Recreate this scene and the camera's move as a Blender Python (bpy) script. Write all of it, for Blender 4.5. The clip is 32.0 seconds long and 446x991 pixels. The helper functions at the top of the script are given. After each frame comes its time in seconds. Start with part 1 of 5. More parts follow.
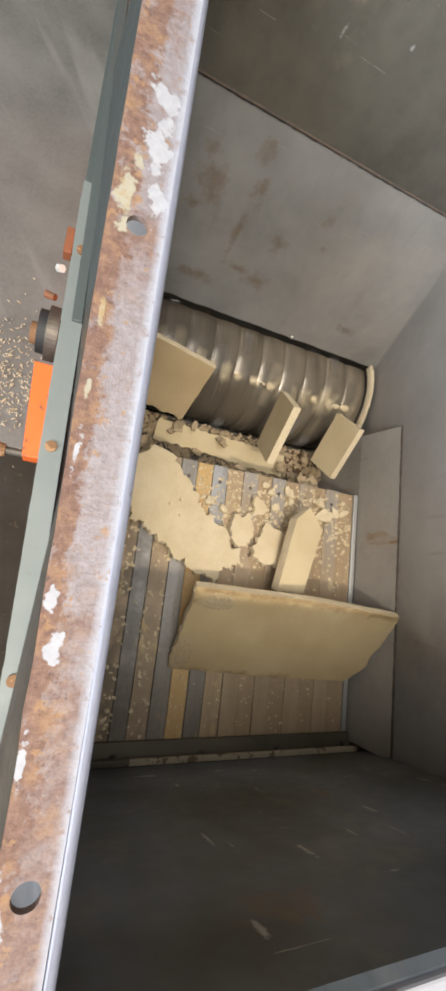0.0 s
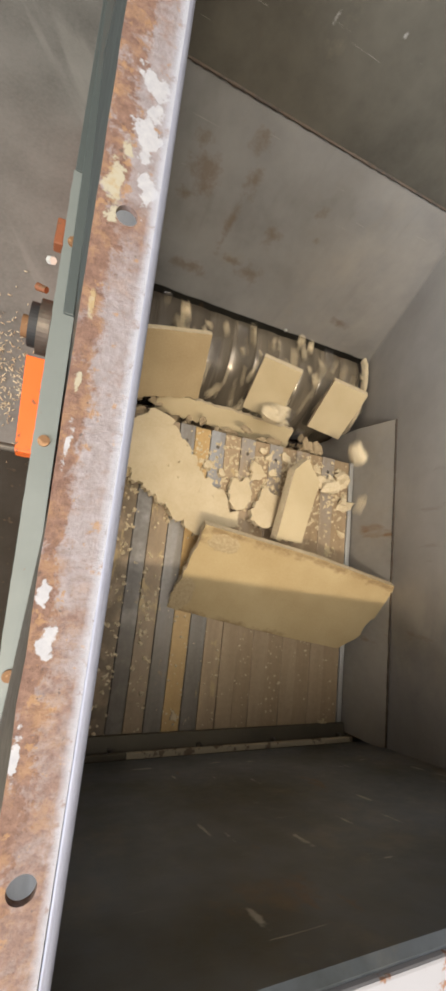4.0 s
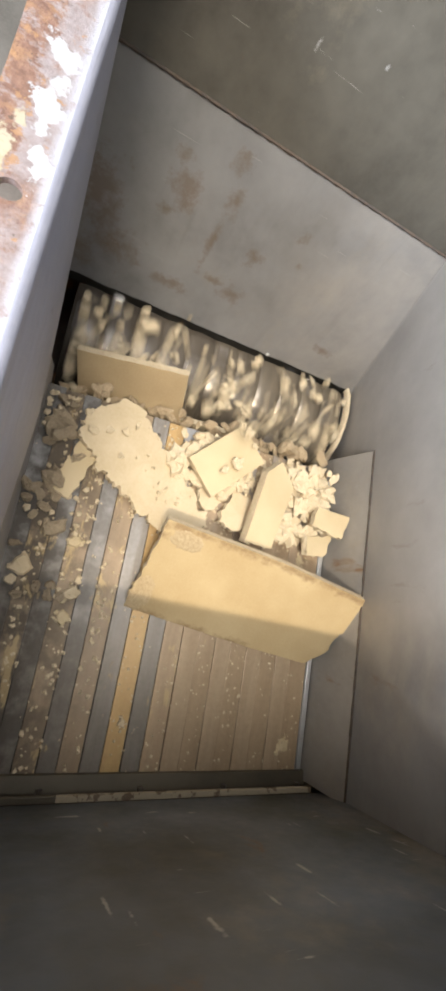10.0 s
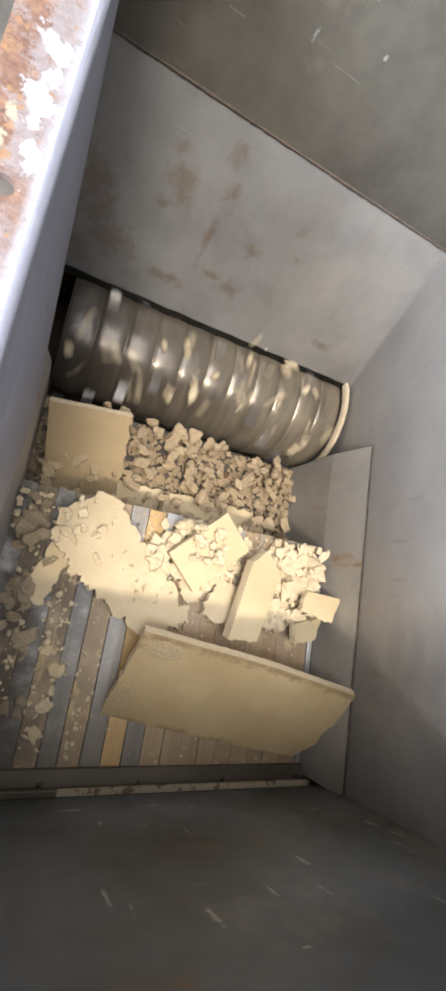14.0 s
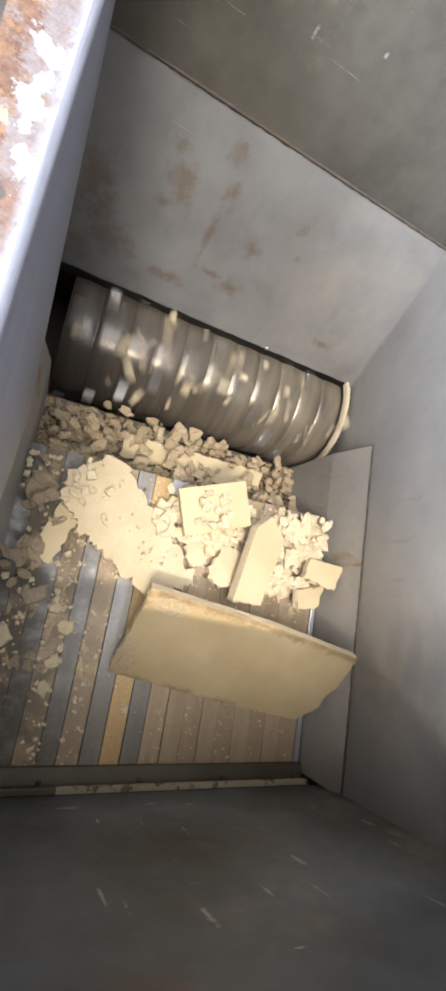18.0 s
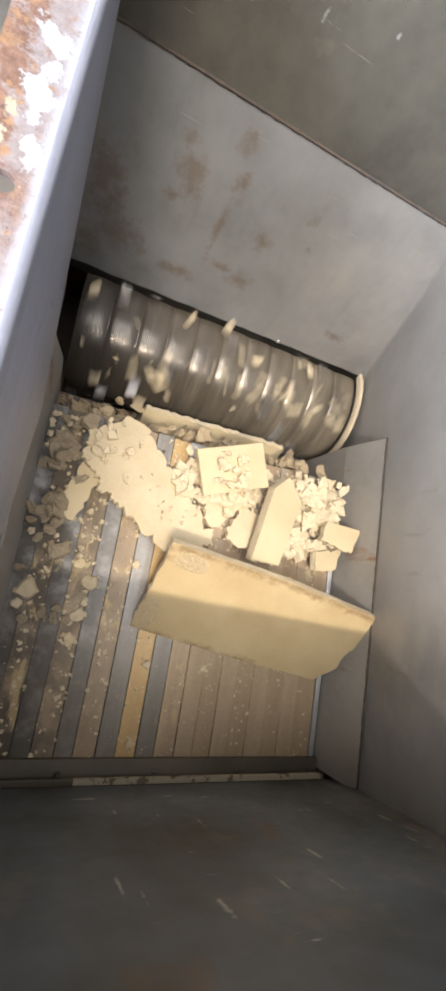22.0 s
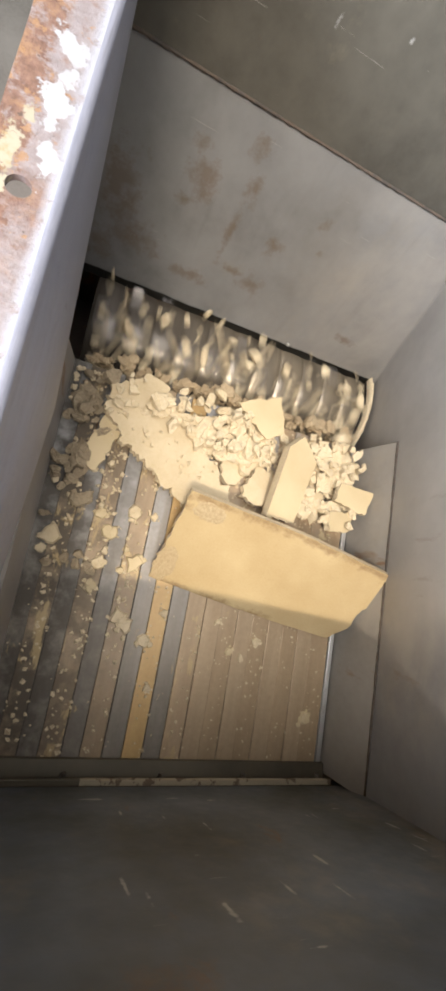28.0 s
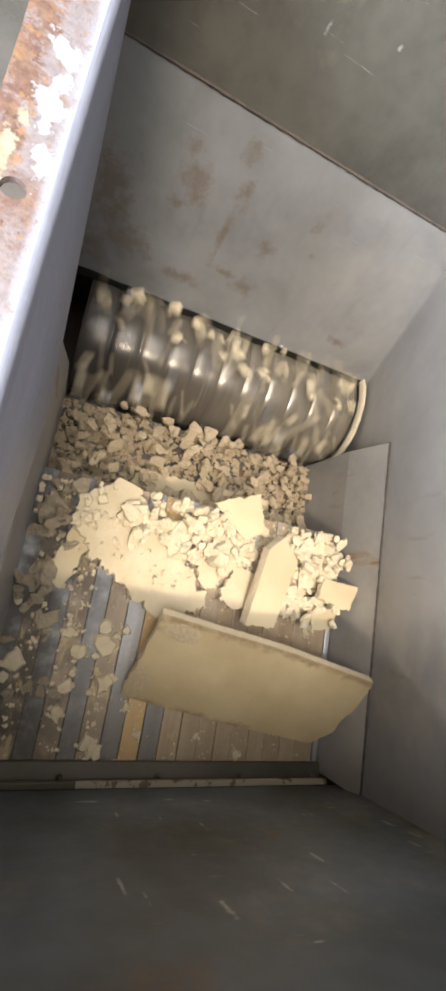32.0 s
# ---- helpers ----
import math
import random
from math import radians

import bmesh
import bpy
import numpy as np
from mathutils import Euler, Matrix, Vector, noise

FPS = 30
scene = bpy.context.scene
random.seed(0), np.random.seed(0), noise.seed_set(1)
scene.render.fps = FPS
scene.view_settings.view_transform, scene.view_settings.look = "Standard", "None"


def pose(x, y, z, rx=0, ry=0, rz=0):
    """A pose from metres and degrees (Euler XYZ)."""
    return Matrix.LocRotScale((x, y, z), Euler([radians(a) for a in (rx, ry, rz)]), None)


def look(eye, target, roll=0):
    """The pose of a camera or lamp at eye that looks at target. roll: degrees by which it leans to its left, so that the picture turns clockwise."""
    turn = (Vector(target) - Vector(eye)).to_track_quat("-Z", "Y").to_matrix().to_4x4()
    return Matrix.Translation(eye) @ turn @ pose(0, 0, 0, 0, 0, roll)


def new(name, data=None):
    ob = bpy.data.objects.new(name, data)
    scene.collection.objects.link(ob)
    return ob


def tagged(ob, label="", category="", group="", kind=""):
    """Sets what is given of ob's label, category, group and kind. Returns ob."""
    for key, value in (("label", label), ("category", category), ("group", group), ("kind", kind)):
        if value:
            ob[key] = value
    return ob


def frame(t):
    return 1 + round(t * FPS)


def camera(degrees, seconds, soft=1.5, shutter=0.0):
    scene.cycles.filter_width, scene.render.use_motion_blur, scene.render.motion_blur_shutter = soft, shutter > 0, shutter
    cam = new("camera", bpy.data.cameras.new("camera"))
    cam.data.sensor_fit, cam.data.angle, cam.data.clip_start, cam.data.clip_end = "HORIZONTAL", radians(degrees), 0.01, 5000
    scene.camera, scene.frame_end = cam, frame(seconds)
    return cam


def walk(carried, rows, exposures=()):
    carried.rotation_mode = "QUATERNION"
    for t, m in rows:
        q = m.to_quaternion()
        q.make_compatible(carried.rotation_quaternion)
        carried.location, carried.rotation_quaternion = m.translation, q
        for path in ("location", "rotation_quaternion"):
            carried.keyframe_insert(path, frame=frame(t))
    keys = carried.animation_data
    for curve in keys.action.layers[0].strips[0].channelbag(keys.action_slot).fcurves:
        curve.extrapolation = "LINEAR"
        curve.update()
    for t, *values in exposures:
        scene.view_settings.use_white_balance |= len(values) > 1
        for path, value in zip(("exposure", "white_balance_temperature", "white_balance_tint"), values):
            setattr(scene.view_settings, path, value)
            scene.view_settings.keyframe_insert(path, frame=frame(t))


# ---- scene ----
LENS = 56.24
cam = camera(LENS, 32.0, soft=3.5, shutter=1.0)
# seconds, place, turn
PATH = [
    (0, -0.0082, 0.5205, 0.3326, 7.88, -23.10, 6.96),
    (0.5, -0.0124, 0.5244, 0.3333, 7.54, -23.17, 6.80),
    (1, -0.0168, 0.5292, 0.3354, 7.24, -23.24, 6.65),
    (1.5, -0.0179, 0.5264, 0.3351, 7.01, -23.43, 6.58),
    (2, -0.0140, 0.5206, 0.3353, 7.13, -23.55, 6.37),
    (2.5, -0.0115, 0.5180, 0.3343, 7.23, -23.66, 6.29),
    (4.5, -0.0047, 0.5209, 0.3325, 7.36, -23.63, 6.54),
    (5, -0.0095, 0.5212, 0.3350, 7.46, -23.61, 6.61),
    (5.5, -0.0143, 0.5232, 0.3371, 7.45, -23.71, 6.63),
    (6, -0.0188, 0.5261, 0.3372, 7.38, -23.82, 6.71),
    (6.5, -0.0204, 0.5233, 0.3375, 7.37, -23.99, 6.65),
    (7, -0.0144, 0.5174, 0.3340, 7.37, -24.21, 6.61),
    (7.5, 0.0143, 0.5242, 0.3336, 7.45, -24.52, 6.80),
    (8, 0.0695, 0.5253, 0.3162, 8.24, -26.01, 7.27),
    (8.5, 0.1038, 0.5385, 0.3094, 8.49, -25.87, 7.96),
    (9, 0.1019, 0.5505, 0.3126, 8.48, -25.16, 8.62),
    (9.5, 0.0915, 0.5476, 0.3127, 8.75, -25.16, 9.53),
    (10, 0.0944, 0.5472, 0.3131, 8.79, -25.06, 10.22),
    (10.5, 0.0922, 0.5482, 0.3105, 8.79, -25.19, 10.47),
    (11, 0.0963, 0.5480, 0.3151, 8.73, -25.06, 10.71),
    (11.5, 0.0939, 0.5570, 0.3076, 8.47, -25.49, 10.44),
    (12, 0.0934, 0.5521, 0.3101, 8.47, -25.34, 10.38),
    (12.5, 0.0973, 0.5496, 0.3129, 8.58, -25.11, 10.29),
    (13, 0.0986, 0.5482, 0.3143, 8.48, -24.98, 10.14),
    (13.5, 0.0980, 0.5480, 0.3133, 8.31, -25.04, 10.06),
    (14, 0.0975, 0.5483, 0.3150, 8.27, -25.05, 9.98),
    (14.5, 0.0981, 0.5513, 0.3151, 8.14, -25.11, 10.06),
    (16.5, 0.0951, 0.5528, 0.3128, 8.08, -25.26, 10.24),
    (17, 0.0973, 0.5498, 0.3140, 8.17, -25.09, 10.28),
    (17.5, 0.0973, 0.5511, 0.3125, 8.10, -25.12, 10.24),
    (18, 0.1041, 0.5553, 0.3195, 7.85, -24.76, 10.21),
    (18.5, 0.1072, 0.5526, 0.3171, 7.81, -24.89, 9.92),
    (19, 0.1139, 0.5370, 0.3128, 7.92, -24.67, 9.66),
    (19.5, 0.1090, 0.5363, 0.3120, 7.48, -24.49, 9.49),
    (20, 0.1070, 0.5461, 0.3170, 7.12, -23.89, 9.46),
    (20.5, 0.1053, 0.5476, 0.3167, 7.10, -23.79, 9.57),
    (21, 0.1055, 0.5503, 0.3192, 7.28, -23.35, 9.69),
    (21.5, 0.1057, 0.5502, 0.3168, 7.55, -23.15, 9.74),
    (22, 0.1060, 0.5519, 0.3164, 7.43, -23.01, 9.88),
    (22.5, 0.1042, 0.5514, 0.3173, 7.43, -23.05, 9.78),
    (23, 0.1039, 0.5516, 0.3177, 7.38, -23.12, 9.85),
    (23.5, 0.1081, 0.5489, 0.3212, 7.48, -22.92, 9.96),
    (24, 0.1051, 0.5518, 0.3179, 7.38, -23.09, 9.97),
    (24.5, 0.1073, 0.5507, 0.3181, 7.34, -22.84, 10.09),
    (25, 0.1094, 0.5492, 0.3206, 7.17, -22.42, 10.30),
    (25.5, 0.1103, 0.5467, 0.3235, 7.19, -22.04, 10.44),
    (27.5, 0.1087, 0.5468, 0.3208, 7.23, -21.86, 10.94),
    (28, 0.1049, 0.5498, 0.3173, 7.57, -21.93, 10.64),
    (28.5, 0.1082, 0.5467, 0.3223, 7.69, -21.75, 10.71),
    (29, 0.1074, 0.5461, 0.3228, 7.87, -21.83, 10.58),
    (29.5, 0.1061, 0.5470, 0.3219, 7.95, -22.02, 10.51),
    (30, 0.1082, 0.5470, 0.3245, 8.03, -22.12, 10.50),
    (30.5, 0.1089, 0.5470, 0.3257, 8.19, -22.26, 10.38),
    (31, 0.1090, 0.5462, 0.3248, 8.21, -22.34, 10.28),
    (31.5, 0.1064, 0.5460, 0.3224, 8.20, -22.52, 10.15),
    (32, 0.1047, 0.5441, 0.3214, 8.12, -22.61, 10.12),
]
EXPOSURES = [(0, 0.15, 6090, 9), (2, 0.05, 6290, 9), (5, 0.0, 6540, 10), (7.0, -0.06, 6690, 10), (8.6, 0.48, 6190, 10), (14, 0.72, 5890, 11), (17.5, 0.75, 5690, 10), (20, 0.71, 6340, 11), (23, 0.69, 5740, 11), (25, 0.68, 6090, 11), (28, 0.56, 6090, 11), (32, 0.72, 5940, 10)]
walk(cam, [(r[0], pose(*r[1:])) for r in PATH], EXPOSURES)

# ---- light: a hall with pale daylight, one lamp high above the machine ----
world = bpy.data.worlds.new("hall_light")
scene.world = world
world.use_nodes = True
bg = world.node_tree.nodes["Background"]
bg.inputs[0].default_value = (1.0, 0.945, 0.88, 1)
bg.inputs[1].default_value = 0.68

lamp = bpy.data.lights.new("area_lamp", "AREA")
lamp.shape, lamp.size, lamp.size_y, lamp.energy, lamp.color = "RECTANGLE", 0.90, 0.08, 128, (1.0, 0.84, 0.62)
lamp_ob = new("area_lamp", lamp)
lamp_ob.matrix_world = look((-0.47, -0.93, 3.1), (-0.47, -0.6, -0.9))
# a second, made-up tube, added to put highlights on the rotor
glint_tube = bpy.data.lights.new("area_lamp", "AREA")
glint_tube.shape, glint_tube.size, glint_tube.size_y, glint_tube.energy, glint_tube.color = "RECTANGLE", 0.70, 0.07, 14, (1.0, 0.88, 0.70)
glint_tube_ob = new("area_lamp", glint_tube)
glint_tube_ob.matrix_world = look((1.35, -1.0, 3.5), (1.35, -0.4, -0.9))

# wide fill light added above the hopper to lift its shaded parts
top_fill = bpy.data.lights.new("roof_light", "AREA")
top_fill.shape, top_fill.size, top_fill.size_y, top_fill.energy, top_fill.color = "RECTANGLE", 2.2, 3.0, 170, (1.0, 0.93, 0.82)
top_fill_ob = new("roof_light", top_fill)
top_fill_ob.matrix_world = look((-0.80, 0.15, 4.2), (0.5, 0.7, -0.9))


# cool fill light added to one side of the machine, brightens the right wall
side_fill = bpy.data.lights.new("side_fill_light", "AREA")
side_fill.shape, side_fill.size, side_fill.size_y, side_fill.energy, side_fill.color = "RECTANGLE", 2.8, 2.2, 360, (0.90, 0.95, 1.0)
side_fill_ob = new("side_fill_light", side_fill)
side_fill_ob.matrix_world = look((-3.3, -1.9, 2.1), (1.1, 1.0, -0.4))


# ---- materials ----
def mat(name, build):
    m = bpy.data.materials.new(name)
    m.use_nodes = True
    nt = m.node_tree
    b = nt.nodes["Principled BSDF"]
    build(nt, b)
    return m


def node(nt, kind, **props):
    n = nt.nodes.new(kind)
    for k, v in props.items():
        if k == "ins":
            for key, val in v.items():
                n.inputs[key].default_value = val
    return n


def coords(nt, scale=(1, 1, 1), space="Object"):
    tc = nt.nodes.new("ShaderNodeTexCoord")
    mp = nt.nodes.new("ShaderNodeMapping")
    mp.inputs["Scale"].default_value = scale
    nt.links.new(tc.outputs[space], mp.inputs[0])
    return mp.outputs[0]


def noise_fac(nt, vec, scale, detail=6, rough=0.6, lo=0.4, hi=0.6, distort=0.0):
    n = node(nt, "ShaderNodeTexNoise", ins={"Scale": scale, "Detail": detail, "Roughness": rough, "Distortion": distort})
    nt.links.new(vec, n.inputs["Vector"])
    r = nt.nodes.new("ShaderNodeMapRange")
    r.inputs["From Min"].default_value, r.inputs["From Max"].default_value = lo, hi
    nt.links.new(n.outputs["Fac"], r.inputs["Value"])
    return r.outputs["Result"]


def mix(nt, fac, a, b):
    m = nt.nodes.new("ShaderNodeMix")
    m.data_type = "RGBA"
    for sock, v in ((m.inputs[0], fac), (m.inputs[6], a), (m.inputs[7], b)):
        if isinstance(v, bpy.types.NodeSocket):
            nt.links.new(v, sock)
        else:
            sock.default_value = (*v, 1) if isinstance(v, tuple) else v
    return m.outputs[2]


def math_node(nt, op, a, b=0.0):
    m = nt.nodes.new("ShaderNodeMath")
    m.operation = op
    m.use_clamp = True
    for sock, v in ((m.inputs[0], a), (m.inputs[1], b)):
        if isinstance(v, bpy.types.NodeSocket):
            nt.links.new(v, sock)
        else:
            sock.default_value = v
    return m.outputs[0]


def bump(nt, b, height, strength=0.3, dist=0.01):
    n = node(nt, "ShaderNodeBump", ins={"Strength": strength, "Distance": dist})
    nt.links.new(height, n.inputs["Height"])
    nt.links.new(n.outputs[0], b.inputs["Normal"])


def rough_mix(nt, b, fac, r0, r1):
    r = nt.nodes.new("ShaderNodeMapRange")
    r.inputs["To Min"].default_value, r.inputs["To Max"].default_value = r0, r1
    nt.links.new(fac, r.inputs["Value"])
    nt.links.new(r.outputs[0], b.inputs["Roughness"])


def spots(nt, v, marks, soft=0.8):
    """Where stains of a given place and reach lie, with ragged outlines."""
    n = node(nt, "ShaderNodeTexNoise", ins={"Scale": 26, "Detail": 9, "Roughness": 0.72})
    nt.links.new(v, n.inputs["Vector"])
    total = None
    for c, r in marks:
        sub = nt.nodes.new("ShaderNodeVectorMath")
        sub.operation = "SUBTRACT"
        sub.inputs[1].default_value = c
        nt.links.new(v, sub.inputs[0])
        mul = nt.nodes.new("ShaderNodeVectorMath")
        mul.operation = "MULTIPLY"
        mul.inputs[1].default_value = tuple(1 / k for k in r)
        nt.links.new(sub.outputs[0], mul.inputs[0])
        ln = nt.nodes.new("ShaderNodeVectorMath")
        ln.operation = "LENGTH"
        nt.links.new(mul.outputs[0], ln.inputs[0])
        add = nt.nodes.new("ShaderNodeMath")
        add.operation = "MULTIPLY_ADD"
        nt.links.new(n.outputs["Fac"], add.inputs[0])
        add.inputs[1].default_value = 3.4
        nt.links.new(ln.outputs["Value"], add.inputs[2])
        rg = nt.nodes.new("ShaderNodeMapRange")
        for key, val in (("From Min", 2.15 + soft / 2), ("From Max", 2.15 - soft / 2), ("To Min", 0), ("To Max", 1)):
            rg.inputs[key].default_value = val
        nt.links.new(add.outputs[0], rg.inputs["Value"])
        total = rg.outputs[0] if total is None else math_node(nt, "MAXIMUM", total, rg.outputs[0])
    return total


def rust_flange(nt, b):
    v = coords(nt)
    sep = nt.nodes.new("ShaderNodeSeparateXYZ")
    nt.links.new(v, sep.inputs[0])
    across = nt.nodes.new("ShaderNodeMapRange")
    for key, val in (("From Min", 0.004), ("From Max", 0.040), ("To Min", -0.16), ("To Max", 0.22)):
        across.inputs[key].default_value = val
    nt.links.new(sep.outputs[0], across.inputs["Value"])
    n = node(nt, "ShaderNodeTexNoise", ins={"Scale": 30, "Detail": 11, "Roughness": 0.76, "Distortion": 0.3})
    nt.links.new(v, n.inputs["Vector"])
    add = nt.nodes.new("ShaderNodeMath")
    nt.links.new(n.outputs["Fac"], add.inputs[0])
    nt.links.new(across.outputs[0], add.inputs[1])
    rg = nt.nodes.new("ShaderNodeMapRange")
    rg.inputs["From Min"].default_value, rg.inputs["From Max"].default_value = 0.36, 0.46
    nt.links.new(add.outputs[0], rg.inputs["Value"])
    film_fac = rg.outputs[0]
    bare = spots(nt, v, [((0.012, 1.20, 0), (0.05, 0.22, 1)), ((0.022, 0.800, 0), (0.06, 0.085, 1)), ((0.014, 0.28, 0), (0.075, 0.42, 1)),
                         ((0.000, 0.62, 0), (0.018, 0.20, 1)), ((0.006, 0.45, 0), (0.040, 0.07, 1)), ((0.010, 0.05, 0), (0.055, 0.2, 1))], 0.7)
    film_fac = math_node(nt, "SUBTRACT", film_fac, math_node(nt, "MULTIPLY", bare, 0.85))
    fine = noise_fac(nt, v, 110, 8, 0.75, 0.35, 0.68)
    blot = noise_fac(nt, v, 34, 6, 0.7, 0.50, 0.60)
    rust = mix(nt, fine, (0.098, 0.052, 0.040), (0.205, 0.124, 0.092))
    rust = mix(nt, math_node(nt, "MULTIPLY", blot, 0.75), rust, (0.235, 0.138, 0.080))
    film = mix(nt, fine, (0.180, 0.152, 0.156), (0.255, 0.230, 0.245))
    film = mix(nt, math_node(nt, "MULTIPLY", noise_fac(nt, v, 62, 6, 0.7, 0.56, 0.66), 0.75), film, (0.165, 0.098, 0.074))
    c = mix(nt, film_fac, rust, film)
    chips = noise_fac(nt, v, 52, 5, 0.65, 0.60, 0.63)
    c = mix(nt, math_node(nt, "MULTIPLY", chips, 0.8), c, (0.25, 0.145, 0.075))
    dents = noise_fac(nt, v, 150, 3, 0.5, 0.69, 0.71)
    c = mix(nt, math_node(nt, "MULTIPLY", dents, 0.7), c, (0.06, 0.045, 0.04))
    pale = spots(nt, v, [((0.022, 0.955, 0), (0.022, 0.042, 1)), ((0.025, 0.900, 0), (0.021, 0.066, 1)), ((0.030, 0.842, 0), (0.022, 0.046, 1)),
                         ((0.003, 0.488, 0), (0.011, 0.018, 1)), ((0.010, 0.457, 0), (0.010, 0.020, 1)), ((0.002, 0.375, 0), (0.008, 0.04, 1)),
                         ((0.004, 0.285, 0), (0.014, 0.04, 1)), ((0.012, 0.215, 0), (0.020, 0.05, 1)), ((0.001, 0.60, 0), (0.008, 0.03, 1))], 0.10)
    cream = spots(nt, v, [((0.004, 0.833, 0), (0.022, 0.055, 1)), ((0.010, 0.875, 0), (0.012, 0.030, 1)), ((0.001, 0.72, 0), (0.007, 0.03, 1)), ((0.002, 0.655, 0), (0.006, 0.02, 1))], 0.10)
    c = mix(nt, cream, c, mix(nt, blot, (0.285, 0.26, 0.20), (0.265, 0.195, 0.105)))
    c = mix(nt, pale, c, mix(nt, fine, (0.27, 0.27, 0.295), (0.34, 0.34, 0.36)))
    white = math_node(nt, "MAXIMUM", pale, cream)
    edge = nt.nodes.new("ShaderNodeMapRange")
    edge.inputs["From Min"].default_value, edge.inputs["From Max"].default_value = 0.033, 0.041
    nt.links.new(sep.outputs[0], edge.inputs["Value"])
    c = mix(nt, math_node(nt, "MULTIPLY", edge.outputs[0], noise_fac(nt, v, 48, 6, 0.7, 0.36, 0.44)), c, (0.31, 0.32, 0.37))
    nt.links.new(c, b.inputs["Base Color"])
    rough_mix(nt, b, film_fac, 0.85, 0.5)
    bump(nt, b, math_node(nt, "ADD", white, fine), 0.5, 0.0015)


def steel(c0, c1, rust_amount, dust, metal=0.55, r0=0.35, r1=0.6, streak=(1, 1, 1), marks=(), scuffs=(), drips=0.0, film=()):
    def build(nt, b):
        v = coords(nt)
        broad = noise_fac(nt, v, 2.6, 5, 0.55, 0.35, 0.68)
        fine = noise_fac(nt, coords(nt, streak), 38, 6, 0.65, 0.3, 0.75)
        c = mix(nt, broad, c0, c1)
        c = mix(nt, math_node(nt, "MULTIPLY", fine, 0.22), c, tuple(min(1, k * 1.4) for k in c1))
        rusty = noise_fac(nt, coords(nt, (1.6, 1.6, 0.7)), 6.5, 8, 0.62, 0.66 - rust_amount, 0.76 - rust_amount, 0.3)
        c = mix(nt, math_node(nt, "MULTIPLY", rusty, 0.75), c, (0.21, 0.10, 0.035))
        dusty = noise_fac(nt, v, 3.4, 7, 0.7, 0.62 - dust, 0.85 - dust * 0.6)
        c = mix(nt, math_node(nt, "MULTIPLY", dusty, 0.55), c, (0.33, 0.28, 0.20))
        scr = noise_fac(nt, coords(nt, (1, 6, 30)), 7, 3, 0.5, 0.735, 0.75)
        c = mix(nt, math_node(nt, "MULTIPLY", scr, 0.5), c, (0.45, 0.43, 0.40))
        if drips:
            run = math_node(nt, "MULTIPLY", noise_fac(nt, coords(nt, (9, 0.5, 0.5)), 3.0, 4, 0.55, 0.50, 0.80), noise_fac(nt, v, 3.2, 4, 0.5, 0.45, 0.65))
            c = mix(nt, math_node(nt, "MULTIPLY", run, drips), c, (0.075, 0.066, 0.058))
        if film:
            # paler towards one end: the lamp's sheen on the plate, painted as a film
            sep = nt.nodes.new("ShaderNodeSeparateXYZ")
            nt.links.new(v, sep.inputs[0])
            reach = nt.nodes.new("ShaderNodeMapRange")
            reach.interpolation_type = "SMOOTHSTEP"
            reach.inputs["From Min"].default_value, reach.inputs["From Max"].default_value = film
            nt.links.new(sep.outputs[0], reach.inputs["Value"])
            lit_coat = math_node(nt, "MULTIPLY", reach.outputs[0], math_node(nt, "ADD", math_node(nt, "MULTIPLY", noise_fac(nt, v, 4.0, 6, 0.6, 0.35, 0.65), 0.6), 0.25))
            c = mix(nt, lit_coat, c, (0.430, 0.395, 0.355))
        if scuffs:
            c = mix(nt, math_node(nt, "MULTIPLY", spots(nt, v, scuffs, 0.5), 0.85), c, (0.42, 0.42, 0.41))
        if marks:
            c = mix(nt, math_node(nt, "MULTIPLY", spots(nt, v, [(p, tuple(1.45 * k for k in r)) for p, r in marks]), 0.55), c, (0.160, 0.102, 0.058))
        nt.links.new(c, b.inputs["Base Color"])
        b.inputs["Metallic"].default_value = metal
        rough_mix(nt, b, fine, r0, r1)
        bump(nt, b, fine, 0.12, 0.002)
    return build


